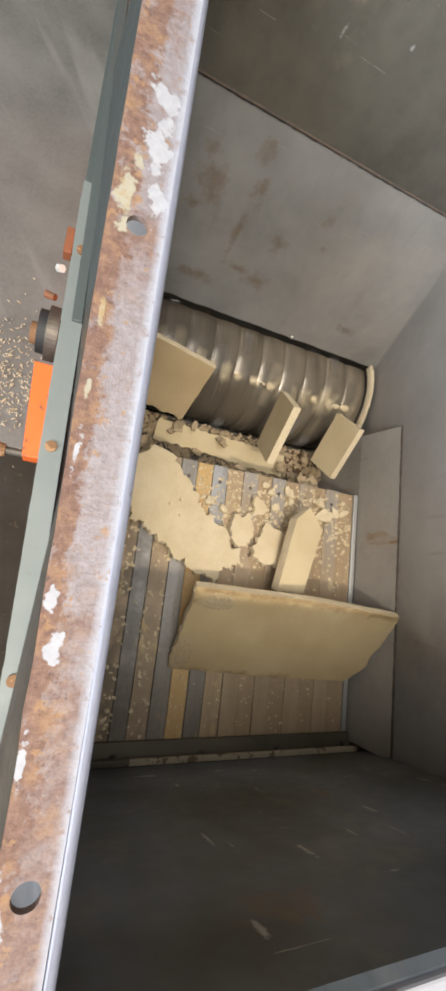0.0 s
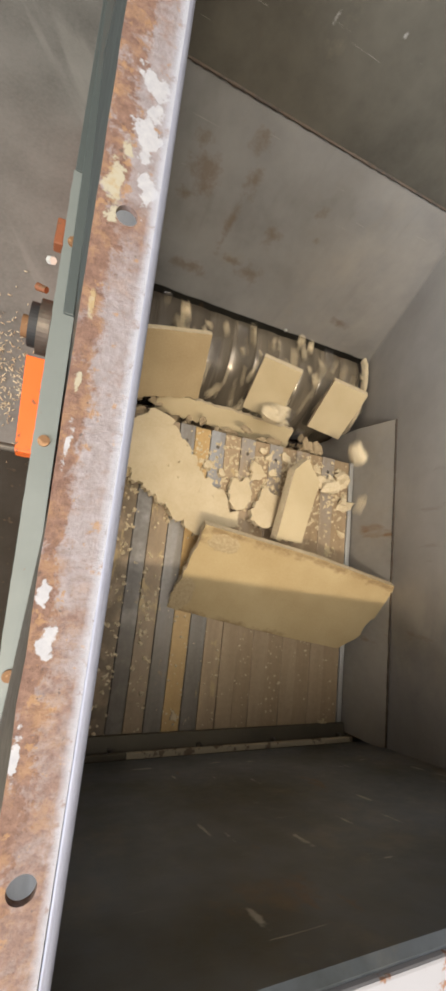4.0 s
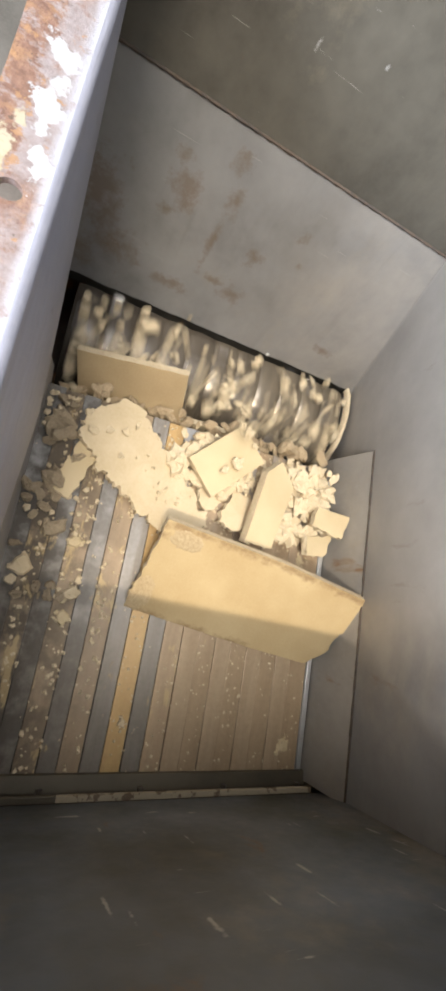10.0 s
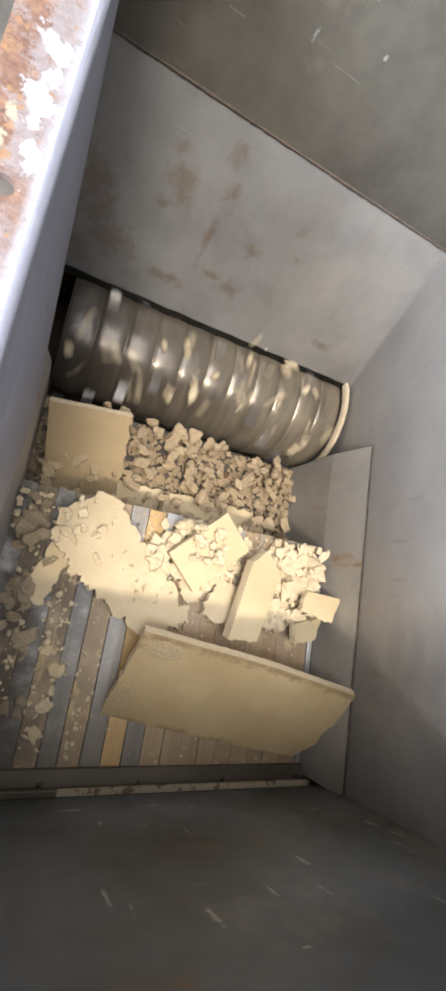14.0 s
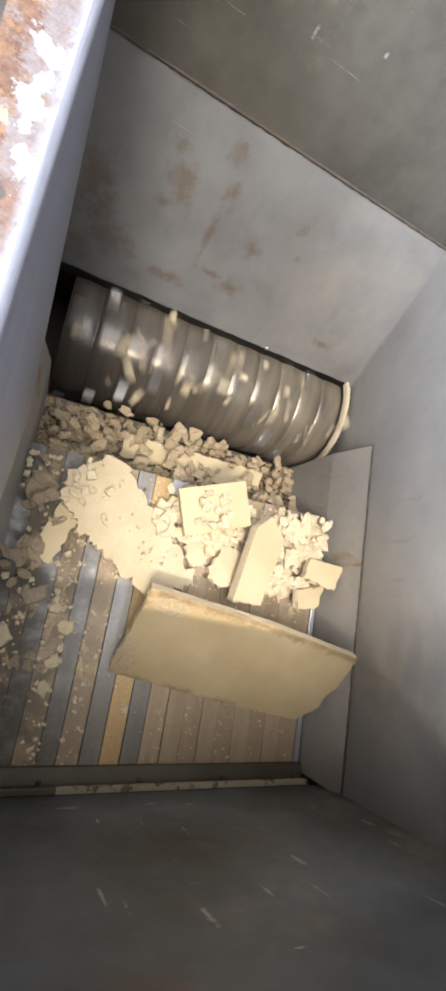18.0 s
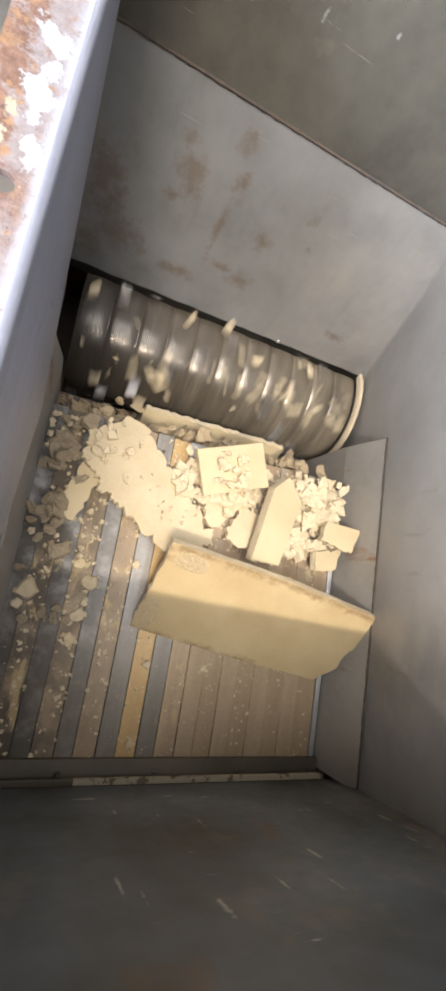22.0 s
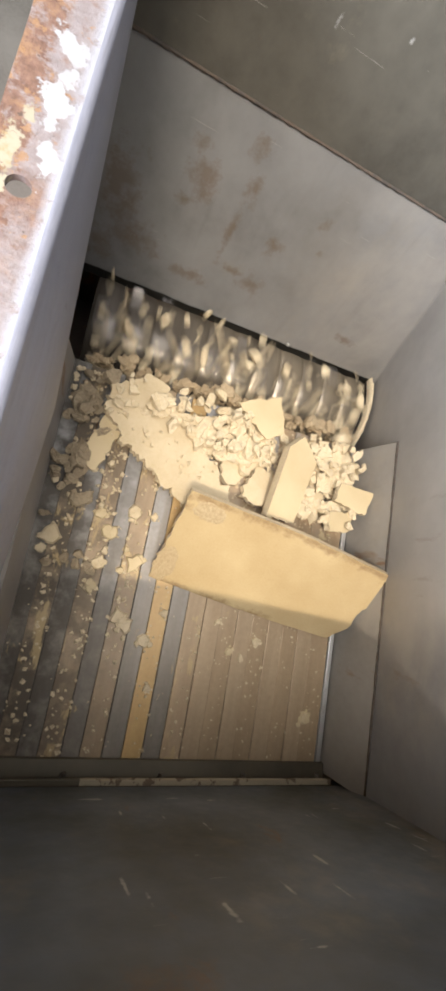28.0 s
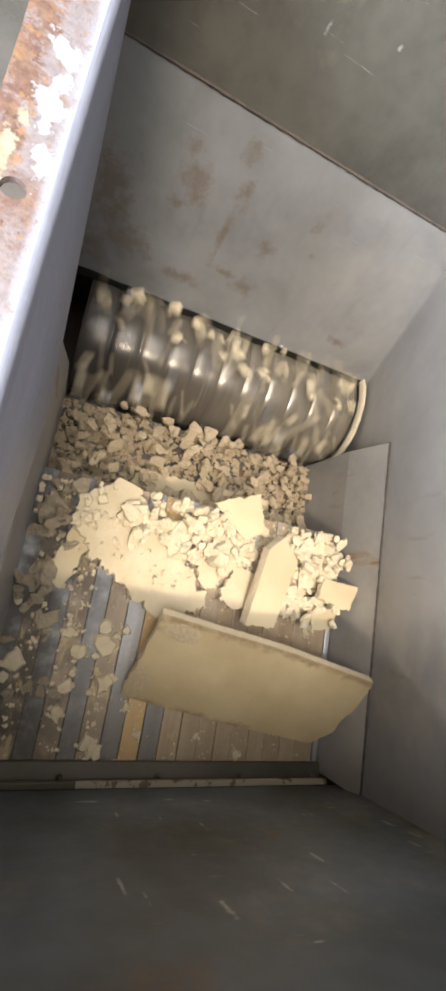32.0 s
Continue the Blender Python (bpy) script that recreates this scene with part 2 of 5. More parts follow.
def dust_lit_steel(nt, b):
    """Dark bluish steel, pale towards the rotor with dust and painted-in light; the pale part ends in ragged clouds."""
    v = coords(nt)
    sep = nt.nodes.new("ShaderNodeSeparateXYZ")
    nt.links.new(v, sep.inputs[0])
    cloud = node(nt, "ShaderNodeTexNoise", ins={"Scale": 4.2, "Detail": 8, "Roughness": 0.58, "Distortion": 0.5})
    nt.links.new(v, cloud.inputs["Vector"])
    reach = nt.nodes.new("ShaderNodeMath")
    reach.operation = "MULTIPLY_ADD"
    nt.links.new(cloud.outputs["Fac"], reach.inputs[0])
    reach.inputs[1].default_value = 0.75
    nt.links.new(sep.outputs[1], reach.inputs[2])
    # dust together with the lit half of the wall, shaded end left dark
    lit_coat = nt.nodes.new("ShaderNodeMapRange")
    lit_coat.interpolation_type = "SMOOTHSTEP"
    lit_coat.inputs["From Min"].default_value, lit_coat.inputs["From Max"].default_value = 0.58, 0.98
    nt.links.new(reach.outputs[0], lit_coat.inputs["Value"])
    fine = noise_fac(nt, v, 40, 7, 0.65, 0.3, 0.75)
    broad = noise_fac(nt, v, 3.1, 6, 0.6, 0.35, 0.66)
    c = mix(nt, broad, (0.175, 0.185, 0.215), (0.285, 0.300, 0.340))
    film = mix(nt, broad, (0.350, 0.332, 0.312), (0.460, 0.440, 0.418))
    c = mix(nt, lit_coat.outputs["Result"], c, film)
    c = mix(nt, math_node(nt, "MULTIPLY", fine, 0.16), c, (0.40, 0.38, 0.35))
    smear = noise_fac(nt, coords(nt, (1, 2.2, 0.6)), 8, 7, 0.66, 0.64, 0.80)
    c = mix(nt, math_node(nt, "MULTIPLY", smear, 0.5), c, (0.20, 0.13, 0.075))
    nt.links.new(c, b.inputs["Base Color"])
    b.inputs["Metallic"].default_value = 0.3
    rough_mix(nt, b, lit_coat.outputs["Result"], 0.42, 0.62)
    bump(nt, b, fine, 0.12, 0.002)


def ram_surface(dark, light, worn_color, worn_lo, cake_lo, metal, front_wear_light=()):
    def build(nt, b):
        info = nt.nodes.new("ShaderNodeObjectInfo")
        v = coords(nt)
        off = nt.nodes.new("ShaderNodeVectorMath")
        off.operation = "ADD"
        nt.links.new(v, off.inputs[0])
        nt.links.new(info.outputs["Random"], off.inputs[1])
        long_v = nt.nodes.new("ShaderNodeMapping")
        long_v.inputs["Scale"].default_value = (9, 0.9, 1)
        nt.links.new(off.outputs[0], long_v.inputs[0])
        lines = noise_fac(nt, long_v.outputs[0], 3.2, 6, 0.65, 0.32, 0.68)
        worn = noise_fac(nt, long_v.outputs[0], 1.1, 5, 0.6, worn_lo, worn_lo + 0.16)
        fine = noise_fac(nt, v, 70, 6, 0.7, 0.3, 0.7)
        # brighter towards the front: rubbing and lamplight put together into the colour
        if front_wear_light:
            sep = nt.nodes.new("ShaderNodeSeparateXYZ")
            nt.links.new(v, sep.inputs[0])
            fw = nt.nodes.new("ShaderNodeMapRange")
            for key, val in (("From Min", front_wear_light[0]), ("From Max", front_wear_light[1]), ("To Min", 0.04), ("To Max", 1.0)):
                fw.inputs[key].default_value = val
            nt.links.new(sep.outputs[1], fw.inputs["Value"])
            worn = math_node(nt, "MULTIPLY", worn, fw.outputs[0])
        c = mix(nt, lines, dark, light)
        c = mix(nt, math_node(nt, "MULTIPLY", worn, 0.8), c, worn_color)
        c = mix(nt, math_node(nt, "MULTIPLY", fine, 0.25), c, tuple(k * 0.5 for k in dark))
        # dirt on the left side, with the rim's shadow painted in as well
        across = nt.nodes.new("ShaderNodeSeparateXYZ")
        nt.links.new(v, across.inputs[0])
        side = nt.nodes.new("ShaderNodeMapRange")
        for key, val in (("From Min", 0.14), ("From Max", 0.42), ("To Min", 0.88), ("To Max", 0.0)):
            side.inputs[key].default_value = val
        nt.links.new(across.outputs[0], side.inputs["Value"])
        grime_shade = math_node(nt, "MULTIPLY", math_node(nt, "ADD", noise_fac(nt, v, 13, 7, 0.65, 0.36, 0.62), 0.35), side.outputs[0])
        c = mix(nt, grime_shade, c, (0.066, 0.056, 0.044))
        cake = noise_fac(nt, coords(nt, (1.7, 0.7, 1)), 9, 9, 0.70, cake_lo, cake_lo + 0.05, 0.3)
        c = mix(nt, math_node(nt, "MULTIPLY", cake, 0.8), c, (0.46, 0.345, 0.18))
        nt.links.new(c, b.inputs["Base Color"])
        nt.links.new(math_node(nt, "MULTIPLY", math_node(nt, "SUBTRACT", 1.0, math_node(nt, "MINIMUM", grime_shade, 1.0)), metal), b.inputs["Metallic"])
        rough_mix(nt, b, math_node(nt, "ADD", math_node(nt, "MULTIPLY", fine, 0.45), math_node(nt, "MULTIPLY", grime_shade, 0.9)), 0.28, 0.82)
        bump(nt, b, math_node(nt, "ADD", cake, math_node(nt, "MULTIPLY", fine, 0.25)), 0.3, 0.002)
    return build


def rotor_steel(nt, b):
    """Oily grey steel, kept dark on the left for the rim's shade, filmed with pale dust towards the end ring."""
    v = coords(nt)
    rings = noise_fac(nt, coords(nt, (11, 0.6, 0.6)), 1.6, 4, 0.5, 0.30, 0.72)
    fine = noise_fac(nt, coords(nt, (40, 3, 3)), 3, 3, 0.5, 0.3, 0.7)
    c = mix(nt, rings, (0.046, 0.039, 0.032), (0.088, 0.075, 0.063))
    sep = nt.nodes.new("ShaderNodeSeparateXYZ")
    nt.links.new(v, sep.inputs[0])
    # ramp along the drum: real dust on the right, painted shade on the left
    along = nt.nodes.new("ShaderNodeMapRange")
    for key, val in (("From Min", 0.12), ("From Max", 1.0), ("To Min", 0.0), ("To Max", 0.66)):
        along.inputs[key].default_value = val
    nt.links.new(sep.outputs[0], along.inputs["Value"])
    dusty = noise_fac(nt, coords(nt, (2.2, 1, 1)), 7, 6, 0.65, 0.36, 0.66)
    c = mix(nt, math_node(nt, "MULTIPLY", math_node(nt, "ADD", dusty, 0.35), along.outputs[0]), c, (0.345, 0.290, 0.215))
    nt.links.new(c, b.inputs["Base Color"])
    b.inputs["Metallic"].default_value = 0.35
    rough_mix(nt, b, fine, 0.17, 0.28)
    bump(nt, b, fine, 0.02, 0.002)


def fibre_face(nt, b, marks=(), dark=(0.465, 0.370, 0.222), light=(0.555, 0.455, 0.290)):
    v = coords(nt)
    broad = noise_fac(nt, v, 5, 4, 0.5, 0.35, 0.65)
    fine = noise_fac(nt, v, 160, 5, 0.7, 0.3, 0.7)
    c = mix(nt, broad, dark, light)
    c = mix(nt, math_node(nt, "MULTIPLY", fine, 0.2), c, (0.58, 0.49, 0.34))
    dirt = noise_fac(nt, v, 24, 7, 0.7, 0.64, 0.78)
    c = mix(nt, math_node(nt, "MULTIPLY", dirt, 0.5), c, (0.30, 0.20, 0.10))
    if marks:
        c = mix(nt, math_node(nt, "MULTIPLY", spots(nt, v, marks), 0.8), c, (0.23, 0.15, 0.075))
    nt.links.new(c, b.inputs["Base Color"])
    b.inputs["Roughness"].default_value = 0.8
    b.inputs["Specular IOR Level"].default_value = 0.25
    bump(nt, b, fine, 0.15, 0.001)


def fibre_torn(nt, b):
    """Face torn off along the board's core: paler, fluffy, pitted."""
    v = coords(nt)
    broad = noise_fac(nt, v, 11, 6, 0.6, 0.35, 0.65)
    fine = noise_fac(nt, v, 120, 7, 0.75, 0.3, 0.7)
    c = mix(nt, broad, (0.500, 0.400, 0.250), (0.590, 0.490, 0.335))
    c = mix(nt, math_node(nt, "MULTIPLY", fine, 0.35), c, (0.66, 0.57, 0.42))
    pits = noise_fac(nt, v, 38, 7, 0.7, 0.64, 0.74)
    c = mix(nt, math_node(nt, "MULTIPLY", pits, 0.4), c, (0.38, 0.28, 0.16))
    nt.links.new(c, b.inputs["Base Color"])
    b.inputs["Roughness"].default_value = 0.92
    b.inputs["Specular IOR Level"].default_value = 0.15
    bump(nt, b, math_node(nt, "ADD", math_node(nt, "MULTIPLY", fine, 0.5), math_node(nt, "MULTIPLY", broad, 0.6)), 0.6, 0.004)


def fibre_break(nt, b):
    v = coords(nt)
    info = nt.nodes.new("ShaderNodeObjectInfo")
    fine = noise_fac(nt, v, 95, 8, 0.75, 0.3, 0.7)
    c = mix(nt, fine, (0.53, 0.44, 0.295), (0.68, 0.59, 0.435))
    c = mix(nt, math_node(nt, "MULTIPLY", info.outputs["Random"], 0.30), c, (0.52, 0.40, 0.235))
    nt.links.new(c, b.inputs["Base Color"])
    b.inputs["Roughness"].default_value = 0.9
    b.inputs["Specular IOR Level"].default_value = 0.2
    bump(nt, b, fine, 0.45, 0.002)


def shaded_crust(nt, b):
    # fibre colours darkened for the rim's shadow over the left crumbs
    bed_dust(nt, b, (0.27, 0.215, 0.145), (0.43, 0.355, 0.25), (0.22, 0.17, 0.115))


def bed_dust(nt, b, dark=(0.33, 0.252, 0.158), light=(0.50, 0.405, 0.275), odd=(0.31, 0.225, 0.135)):
    v = coords(nt)
    info = nt.nodes.new("ShaderNodeObjectInfo")
    fine = noise_fac(nt, v, 120, 8, 0.75, 0.3, 0.7)
    c = mix(nt, fine, dark, light)
    c = mix(nt, math_node(nt, "MULTIPLY", info.outputs["Random"], 0.5), c, odd)
    nt.links.new(c, b.inputs["Base Color"])
    b.inputs["Roughness"].default_value = 0.95
    b.inputs["Specular IOR Level"].default_value = 0.15
    bump(nt, b, fine, 0.7, 0.003)


def paint(color, wear, wear_color=(0.25, 0.12, 0.06), rough=0.45):
    def build(nt, b):
        v = coords(nt)
        broad = noise_fac(nt, v, 7, 5, 0.6, 0.3, 0.7)
        c = mix(nt, math_node(nt, "MULTIPLY", broad, 0.35), color, tuple(k * 0.7 for k in color))
        w = noise_fac(nt, v, 28, 7, 0.65, 0.72 - wear, 0.75 - wear)
        c = mix(nt, w, c, wear_color)
        nt.links.new(c, b.inputs["Base Color"])
        rough_mix(nt, b, broad, rough, rough + 0.2)
        bump(nt, b, w, 0.3, 0.001)
    return build


def rim_paint(nt, b):
    """Bluish white paint, scraped lengthways by years of loading."""
    v = coords(nt)
    runs = noise_fac(nt, coords(nt, (26, 1.1, 26)), 3.0, 6, 0.65, 0.34, 0.68)
    thin = noise_fac(nt, coords(nt, (60, 1.6, 60)), 4.0, 5, 0.6, 0.60, 0.72)
    fine = noise_fac(nt, v, 85, 7, 0.72, 0.3, 0.7)
    c = mix(nt, runs, (0.150, 0.160, 0.215), (0.255, 0.270, 0.350))
    c = mix(nt, math_node(nt, "MULTIPLY", fine, 0.35), c, (0.30, 0.315, 0.385))
    c = mix(nt, math_node(nt, "MULTIPLY", thin, 0.6), c, (0.095, 0.092, 0.110))
    chips = noise_fac(nt, v, 46, 7, 0.66, 0.66, 0.70)
    c = mix(nt, math_node(nt, "MULTIPLY", chips, 0.6), c, (0.11, 0.085, 0.080))
    nt.links.new(c, b.inputs["Base Color"])
    rough_mix(nt, b, runs, 0.42, 0.62)
    bump(nt, b, math_node(nt, "ADD", math_node(nt, "MULTIPLY", fine, 0.5), math_node(nt, "MULTIPLY", runs, 0.5)), 0.35, 0.002)


def concrete(nt, b):
    v = coords(nt)
    broad = noise_fac(nt, v, 2.2, 7, 0.6, 0.35, 0.65)
    fine = noise_fac(nt, v, 60, 6, 0.7, 0.3, 0.7)
    c = mix(nt, broad, (0.088, 0.083, 0.073), (0.165, 0.157, 0.142))
    c = mix(nt, math_node(nt, "MULTIPLY", fine, 0.4), c, (0.20, 0.19, 0.17))
    turned = nt.nodes.new("ShaderNodeMapping")
    turned.vector_type = "TEXTURE"
    turned.inputs["Rotation"].default_value = (0, 0, radians(34))
    turned.inputs["Scale"].default_value = (0.4, 3.0, 1)
    nt.links.new(v, turned.inputs[0])
    band = noise_fac(nt, turned.outputs[0], 3, 3, 0.4, 0.58, 0.66)
    c = mix(nt, math_node(nt, "MULTIPLY", band, 0.28), c, (0.33, 0.315, 0.28))
    nt.links.new(c, b.inputs["Base Color"])
    rough_mix(nt, b, broad, 0.6, 0.85)
    bump(nt, b, fine, 0.2, 0.003)


M_RUST = mat("rusted_painted_flange", rust_flange)
M_WALL = mat("dusty_sheet_steel", steel((0.225, 0.220, 0.222), (0.33, 0.325, 0.325), 0.0, 0.06, 0.3, 0.36, 0.55))
srng = random.Random(17)
SCUFFS = []
for k in range(26):
    z = srng.uniform(-0.80, -0.10)
    w = srng.uniform(0.003, 0.008)
    SCUFFS.append(((srng.uniform(0.25, 1.0), 0.186 + 0.23 * z, z), (w, 0.05, srng.uniform(0.012, 0.05)) if srng.random() < 0.6 else (srng.uniform(0.012, 0.04), 0.05, w)))
SCUFFS += [((0.377, 1.62, -0.234), (0.007, 0.05, 0.03)), ((0.527, 1.67, -0.203), (0.010, 0.05, 0.012)), ((0.45, 1.65, -0.15), (0.02, 0.05, 0.005))]
# hopper steel darkened for the near wall's shade, bluish for cool reflections
M_NEAR = mat("shaded_sheet_steel", steel((0.038, 0.040, 0.030), (0.165, 0.192, 0.240), 0.02, 0.08, 0.3, 0.4, 0.6, (1, 1, 1), [((0.302, 0.155, -0.134), (0.06, 0.06, 0.03))], SCUFFS))
M_LINER = mat("brown_liner_steel", steel((0.235, 0.218, 0.200), (0.350, 0.330, 0.308), 0.05, 0.08, 0.3, 0.38, 0.55))
M_RIGHT = mat("dust_and_light_steel", dust_lit_steel)
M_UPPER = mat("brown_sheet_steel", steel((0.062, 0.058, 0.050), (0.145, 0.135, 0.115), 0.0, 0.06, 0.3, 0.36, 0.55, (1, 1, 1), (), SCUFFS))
M_FRONT = mat("worn_sheet_steel", steel((0.185, 0.182, 0.182), (0.300, 0.297, 0.300), -0.03, 0.05, 0.35, 0.34, 0.5, (0.5, 0.5, 0.4),
    [((0.346, 1.604, -0.504), (0.022, 0.04, 0.035)), ((0.372, 1.583, -0.575), (0.020, 0.04, 0.045)), ((0.36, 1.541, -0.712), (0.012, 0.03, 0.085)),
     ((0.209, 1.591, -0.545), (0.022, 0.03, 0.022)), ((0.24, 1.575, -0.62), (0.040, 0.03, 0.05)), ((0.256, 1.562, -0.645), (0.024, 0.03, 0.03)),
     ((0.204, 1.549, -0.686), (0.018, 0.03, 0.018)), ((0.495, 1.548, -0.691), (0.022, 0.03, 0.035)), ((0.49, 1.507, -0.828), (0.045, 0.03, 0.030)),
     ((0.42, 1.512, -0.81), (0.05, 0.03, 0.012)), ((0.92, 1.493, -0.874), (0.05, 0.03, 0.018)), ((0.065, 1.527, -0.759), (0.035, 0.03, 0.09)),
     ((0.597, 1.583, -0.575), (0.016, 0.03, 0.02)), ((0.018, 1.487, -0.894), (0.04, 0.03, 0.06)), ((0.63, 1.56, -0.65), (0.012, 0.03, 0.014)),
     # left smudges: rust and dirt, also darkening for the shadow at that end
     ((0.035, 1.54, -0.72), (0.045, 0.04, 0.14)), ((0.10, 1.505, -0.84), (0.07, 0.04, 0.05)), ((0.30, 1.492, -0.88), (0.06, 0.04, 0.02))], (), 0.40, (0.40, 1.0)))
M_EDGE = mat("worn_bluish_paint", rim_paint)
M_DUSTY = mat("dusty_ledge", paint((0.31, 0.26, 0.18), 0.16, (0.12, 0.085, 0.055), 0.8))
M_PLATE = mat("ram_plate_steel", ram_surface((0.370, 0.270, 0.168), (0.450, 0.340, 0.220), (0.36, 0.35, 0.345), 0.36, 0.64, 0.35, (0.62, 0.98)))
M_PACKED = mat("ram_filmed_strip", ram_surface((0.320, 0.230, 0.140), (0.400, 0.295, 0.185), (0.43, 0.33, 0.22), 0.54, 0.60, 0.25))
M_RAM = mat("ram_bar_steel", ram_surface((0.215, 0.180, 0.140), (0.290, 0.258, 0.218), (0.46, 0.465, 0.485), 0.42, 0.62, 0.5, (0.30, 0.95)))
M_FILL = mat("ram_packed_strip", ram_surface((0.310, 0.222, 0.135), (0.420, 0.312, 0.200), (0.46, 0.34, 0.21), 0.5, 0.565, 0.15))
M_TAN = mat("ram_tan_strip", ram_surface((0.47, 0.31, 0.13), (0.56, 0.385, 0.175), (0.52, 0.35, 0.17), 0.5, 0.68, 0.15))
M_BODY = mat("dark_steel", steel((0.06, 0.052, 0.043), (0.12, 0.10, 0.08), 0.10, 0.08, 0.4, 0.4, 0.6))
M_SHADE_OLIVE = mat("olive_shade_steel", steel((0.055, 0.046, 0.032), (0.120, 0.100, 0.068), 0.0, 0.0, 0.3, 0.45, 0.65))
M_GAP_SHADE = mat("gap_shade_black", steel((0.018, 0.017, 0.015), (0.045, 0.042, 0.036), 0.0, 0.0, 0.3, 0.4, 0.6))
M_BRIGHT = mat("rubbed_steel", steel((0.42, 0.42, 0.41), (0.60, 0.60, 0.58), 0.0, 0.0, 0.7, 0.25, 0.4, (1, 0.1, 1)))
M_CUT = mat("cutter_steel", steel((0.23, 0.22, 0.22), (0.34, 0.33, 0.33), 0.0, 0.0, 0.8, 0.24, 0.38))
M_ROTOR = mat("rotor_steel", rotor_steel)
M_FACE = mat("cream_fibreboard", fibre_face)
M_TORN = mat("torn_fibreboard", fibre_torn)
M_CRUMBLE = mat("crumbling_fibreboard", lambda nt, q: bed_dust(nt, q, (0.36, 0.265, 0.145), (0.56, 0.45, 0.29), (0.42, 0.31, 0.17)))
# cream board toned down for the shadow over the left of the gap
M_SHADED_BOARD = mat("shaded_fibreboard", lambda nt, q: fibre_face(nt, q, (), (0.330, 0.240, 0.130), (0.410, 0.308, 0.175)))
M_BREAK = mat("broken_fibreboard", fibre_break)
M_CRUST = mat("rim_shaded_fibre", shaded_crust)
M_BED = mat("packed_fibre_dust", bed_dust)
M_GREEN = mat("grey_green_paint", paint((0.165, 0.182, 0.170), 0.06, (0.18, 0.09, 0.05)))
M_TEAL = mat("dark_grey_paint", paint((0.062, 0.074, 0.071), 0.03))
M_ORANGE = mat("orange_paint", paint((0.72, 0.13, 0.015), 0.10, (0.20, 0.08, 0.03)))
M_RUSTY_ORANGE = mat("rusty_orange_paint", paint((0.21, 0.075, 0.03), 0.2, (0.12, 0.07, 0.035), 0.6))
M_BLACK = mat("black_rubber", paint((0.02, 0.02, 0.02), 0.02, (0.15, 0.12, 0.10), 0.5))
M_BOLT = mat("rusty_bolt", paint((0.19, 0.095, 0.04), 0.2, (0.35, 0.2, 0.1), 0.7))
M_WELD = mat("rusty_weld", paint((0.080, 0.060, 0.046), 0.2, (0.055, 0.046, 0.040), 0.75))
M_ZINC = mat("zinc_bolt", paint((0.55, 0.54, 0.5), 0.02, (0.3, 0.25, 0.2), 0.3))
M_FLOOR = mat("workshop_concrete", concrete)


# ---- mesh helpers ----
def finish(name, bm, material, parent=None, smooth=False):
    bmesh.ops.recalc_face_normals(bm, faces=bm.faces[:])
    me = bpy.data.meshes.new(name)
    bm.to_mesh(me)
    bm.free()
    for m in (material if isinstance(material, (list, tuple)) else [material]):
        me.materials.append(m)
    if smooth:
        for p in me.polygons:
            p.use_smooth = True
    ob = new(name, me)
    if parent:
        ob.parent = parent
    return ob


def part(name, bm, material, parent, label="", smooth=False):
    ob = finish(name, bm, material, parent, smooth)
    return tagged(ob, label) if label else ob


def structure(name, bm, material, label, category, smooth=False):
    return tagged(finish(name, bm, material, None, smooth), label, category, kind="structure")


def box_into(bm, x0, x1, y0, y1, z0, z1, bevel=0.0):
    r = bmesh.ops.create_cube(bm, size=1)
    vs = r["verts"]
    for v in vs:
        v.co = Vector(((x0 + x1) / 2 + v.co.x * (x1 - x0), (y0 + y1) / 2 + v.co.y * (y1 - y0), (z0 + z1) / 2 + v.co.z * (z1 - z0)))
    if bevel:
        es = list({e for v in vs for e in v.link_edges})
        bmesh.ops.bevel(bm, geom=es, offset=bevel, segments=2, affect="EDGES", profile=0.5)
    return bm


def box(x0, x1, y0, y1, z0, z1, bevel=0.0):
    return box_into(bmesh.new(), x0, x1, y0, y1, z0, z1, bevel)


def prism_y(profile, y0, y1, bm=None):
    """A closed profile of (x, z) drawn out along y."""
    bm = bm or bmesh.new()
    a = [bm.verts.new((x, y0, z)) for x, z in profile]
    c = [bm.verts.new((x, y1, z)) for x, z in profile]
    n = len(profile)
    for i in range(n):
        bm.faces.new((a[i], a[(i + 1) % n], c[(i + 1) % n], c[i]))
    bm.faces.new(a)
    bm.faces.new(c[::-1])
    return bm


def prism_x(profile, x0, x1, bm=None):
    """A closed profile of (y, z) drawn out along x."""
    bm = bm or bmesh.new()
    a = [bm.verts.new((x0, y, z)) for y, z in profile]
    c = [bm.verts.new((x1, y, z)) for y, z in profile]
    n = len(profile)
    for i in range(n):
        bm.faces.new((a[i], a[(i + 1) % n], c[(i + 1) % n], c[i]))
    bm.faces.new(a)
    bm.faces.new(c[::-1])
    return bm


def cylinder(r, depth, m, segments=24, bm=None, r2=None):
    bm = bm or bmesh.new()
    bmesh.ops.create_cone(bm, cap_ends=True, segments=segments, radius1=r, radius2=r if r2 is None else r2, depth=depth, matrix=m)
    return bm


# ---- the hopper ----
FRONT_LOW, FRONT_TOP = (1.457, -0.994), (1.627, -0.427)   # y, z of the sloping front plate
RAM_Z = -0.93


def right_x(z):
    return 1.10 - 0.27 * (z + 0.756)


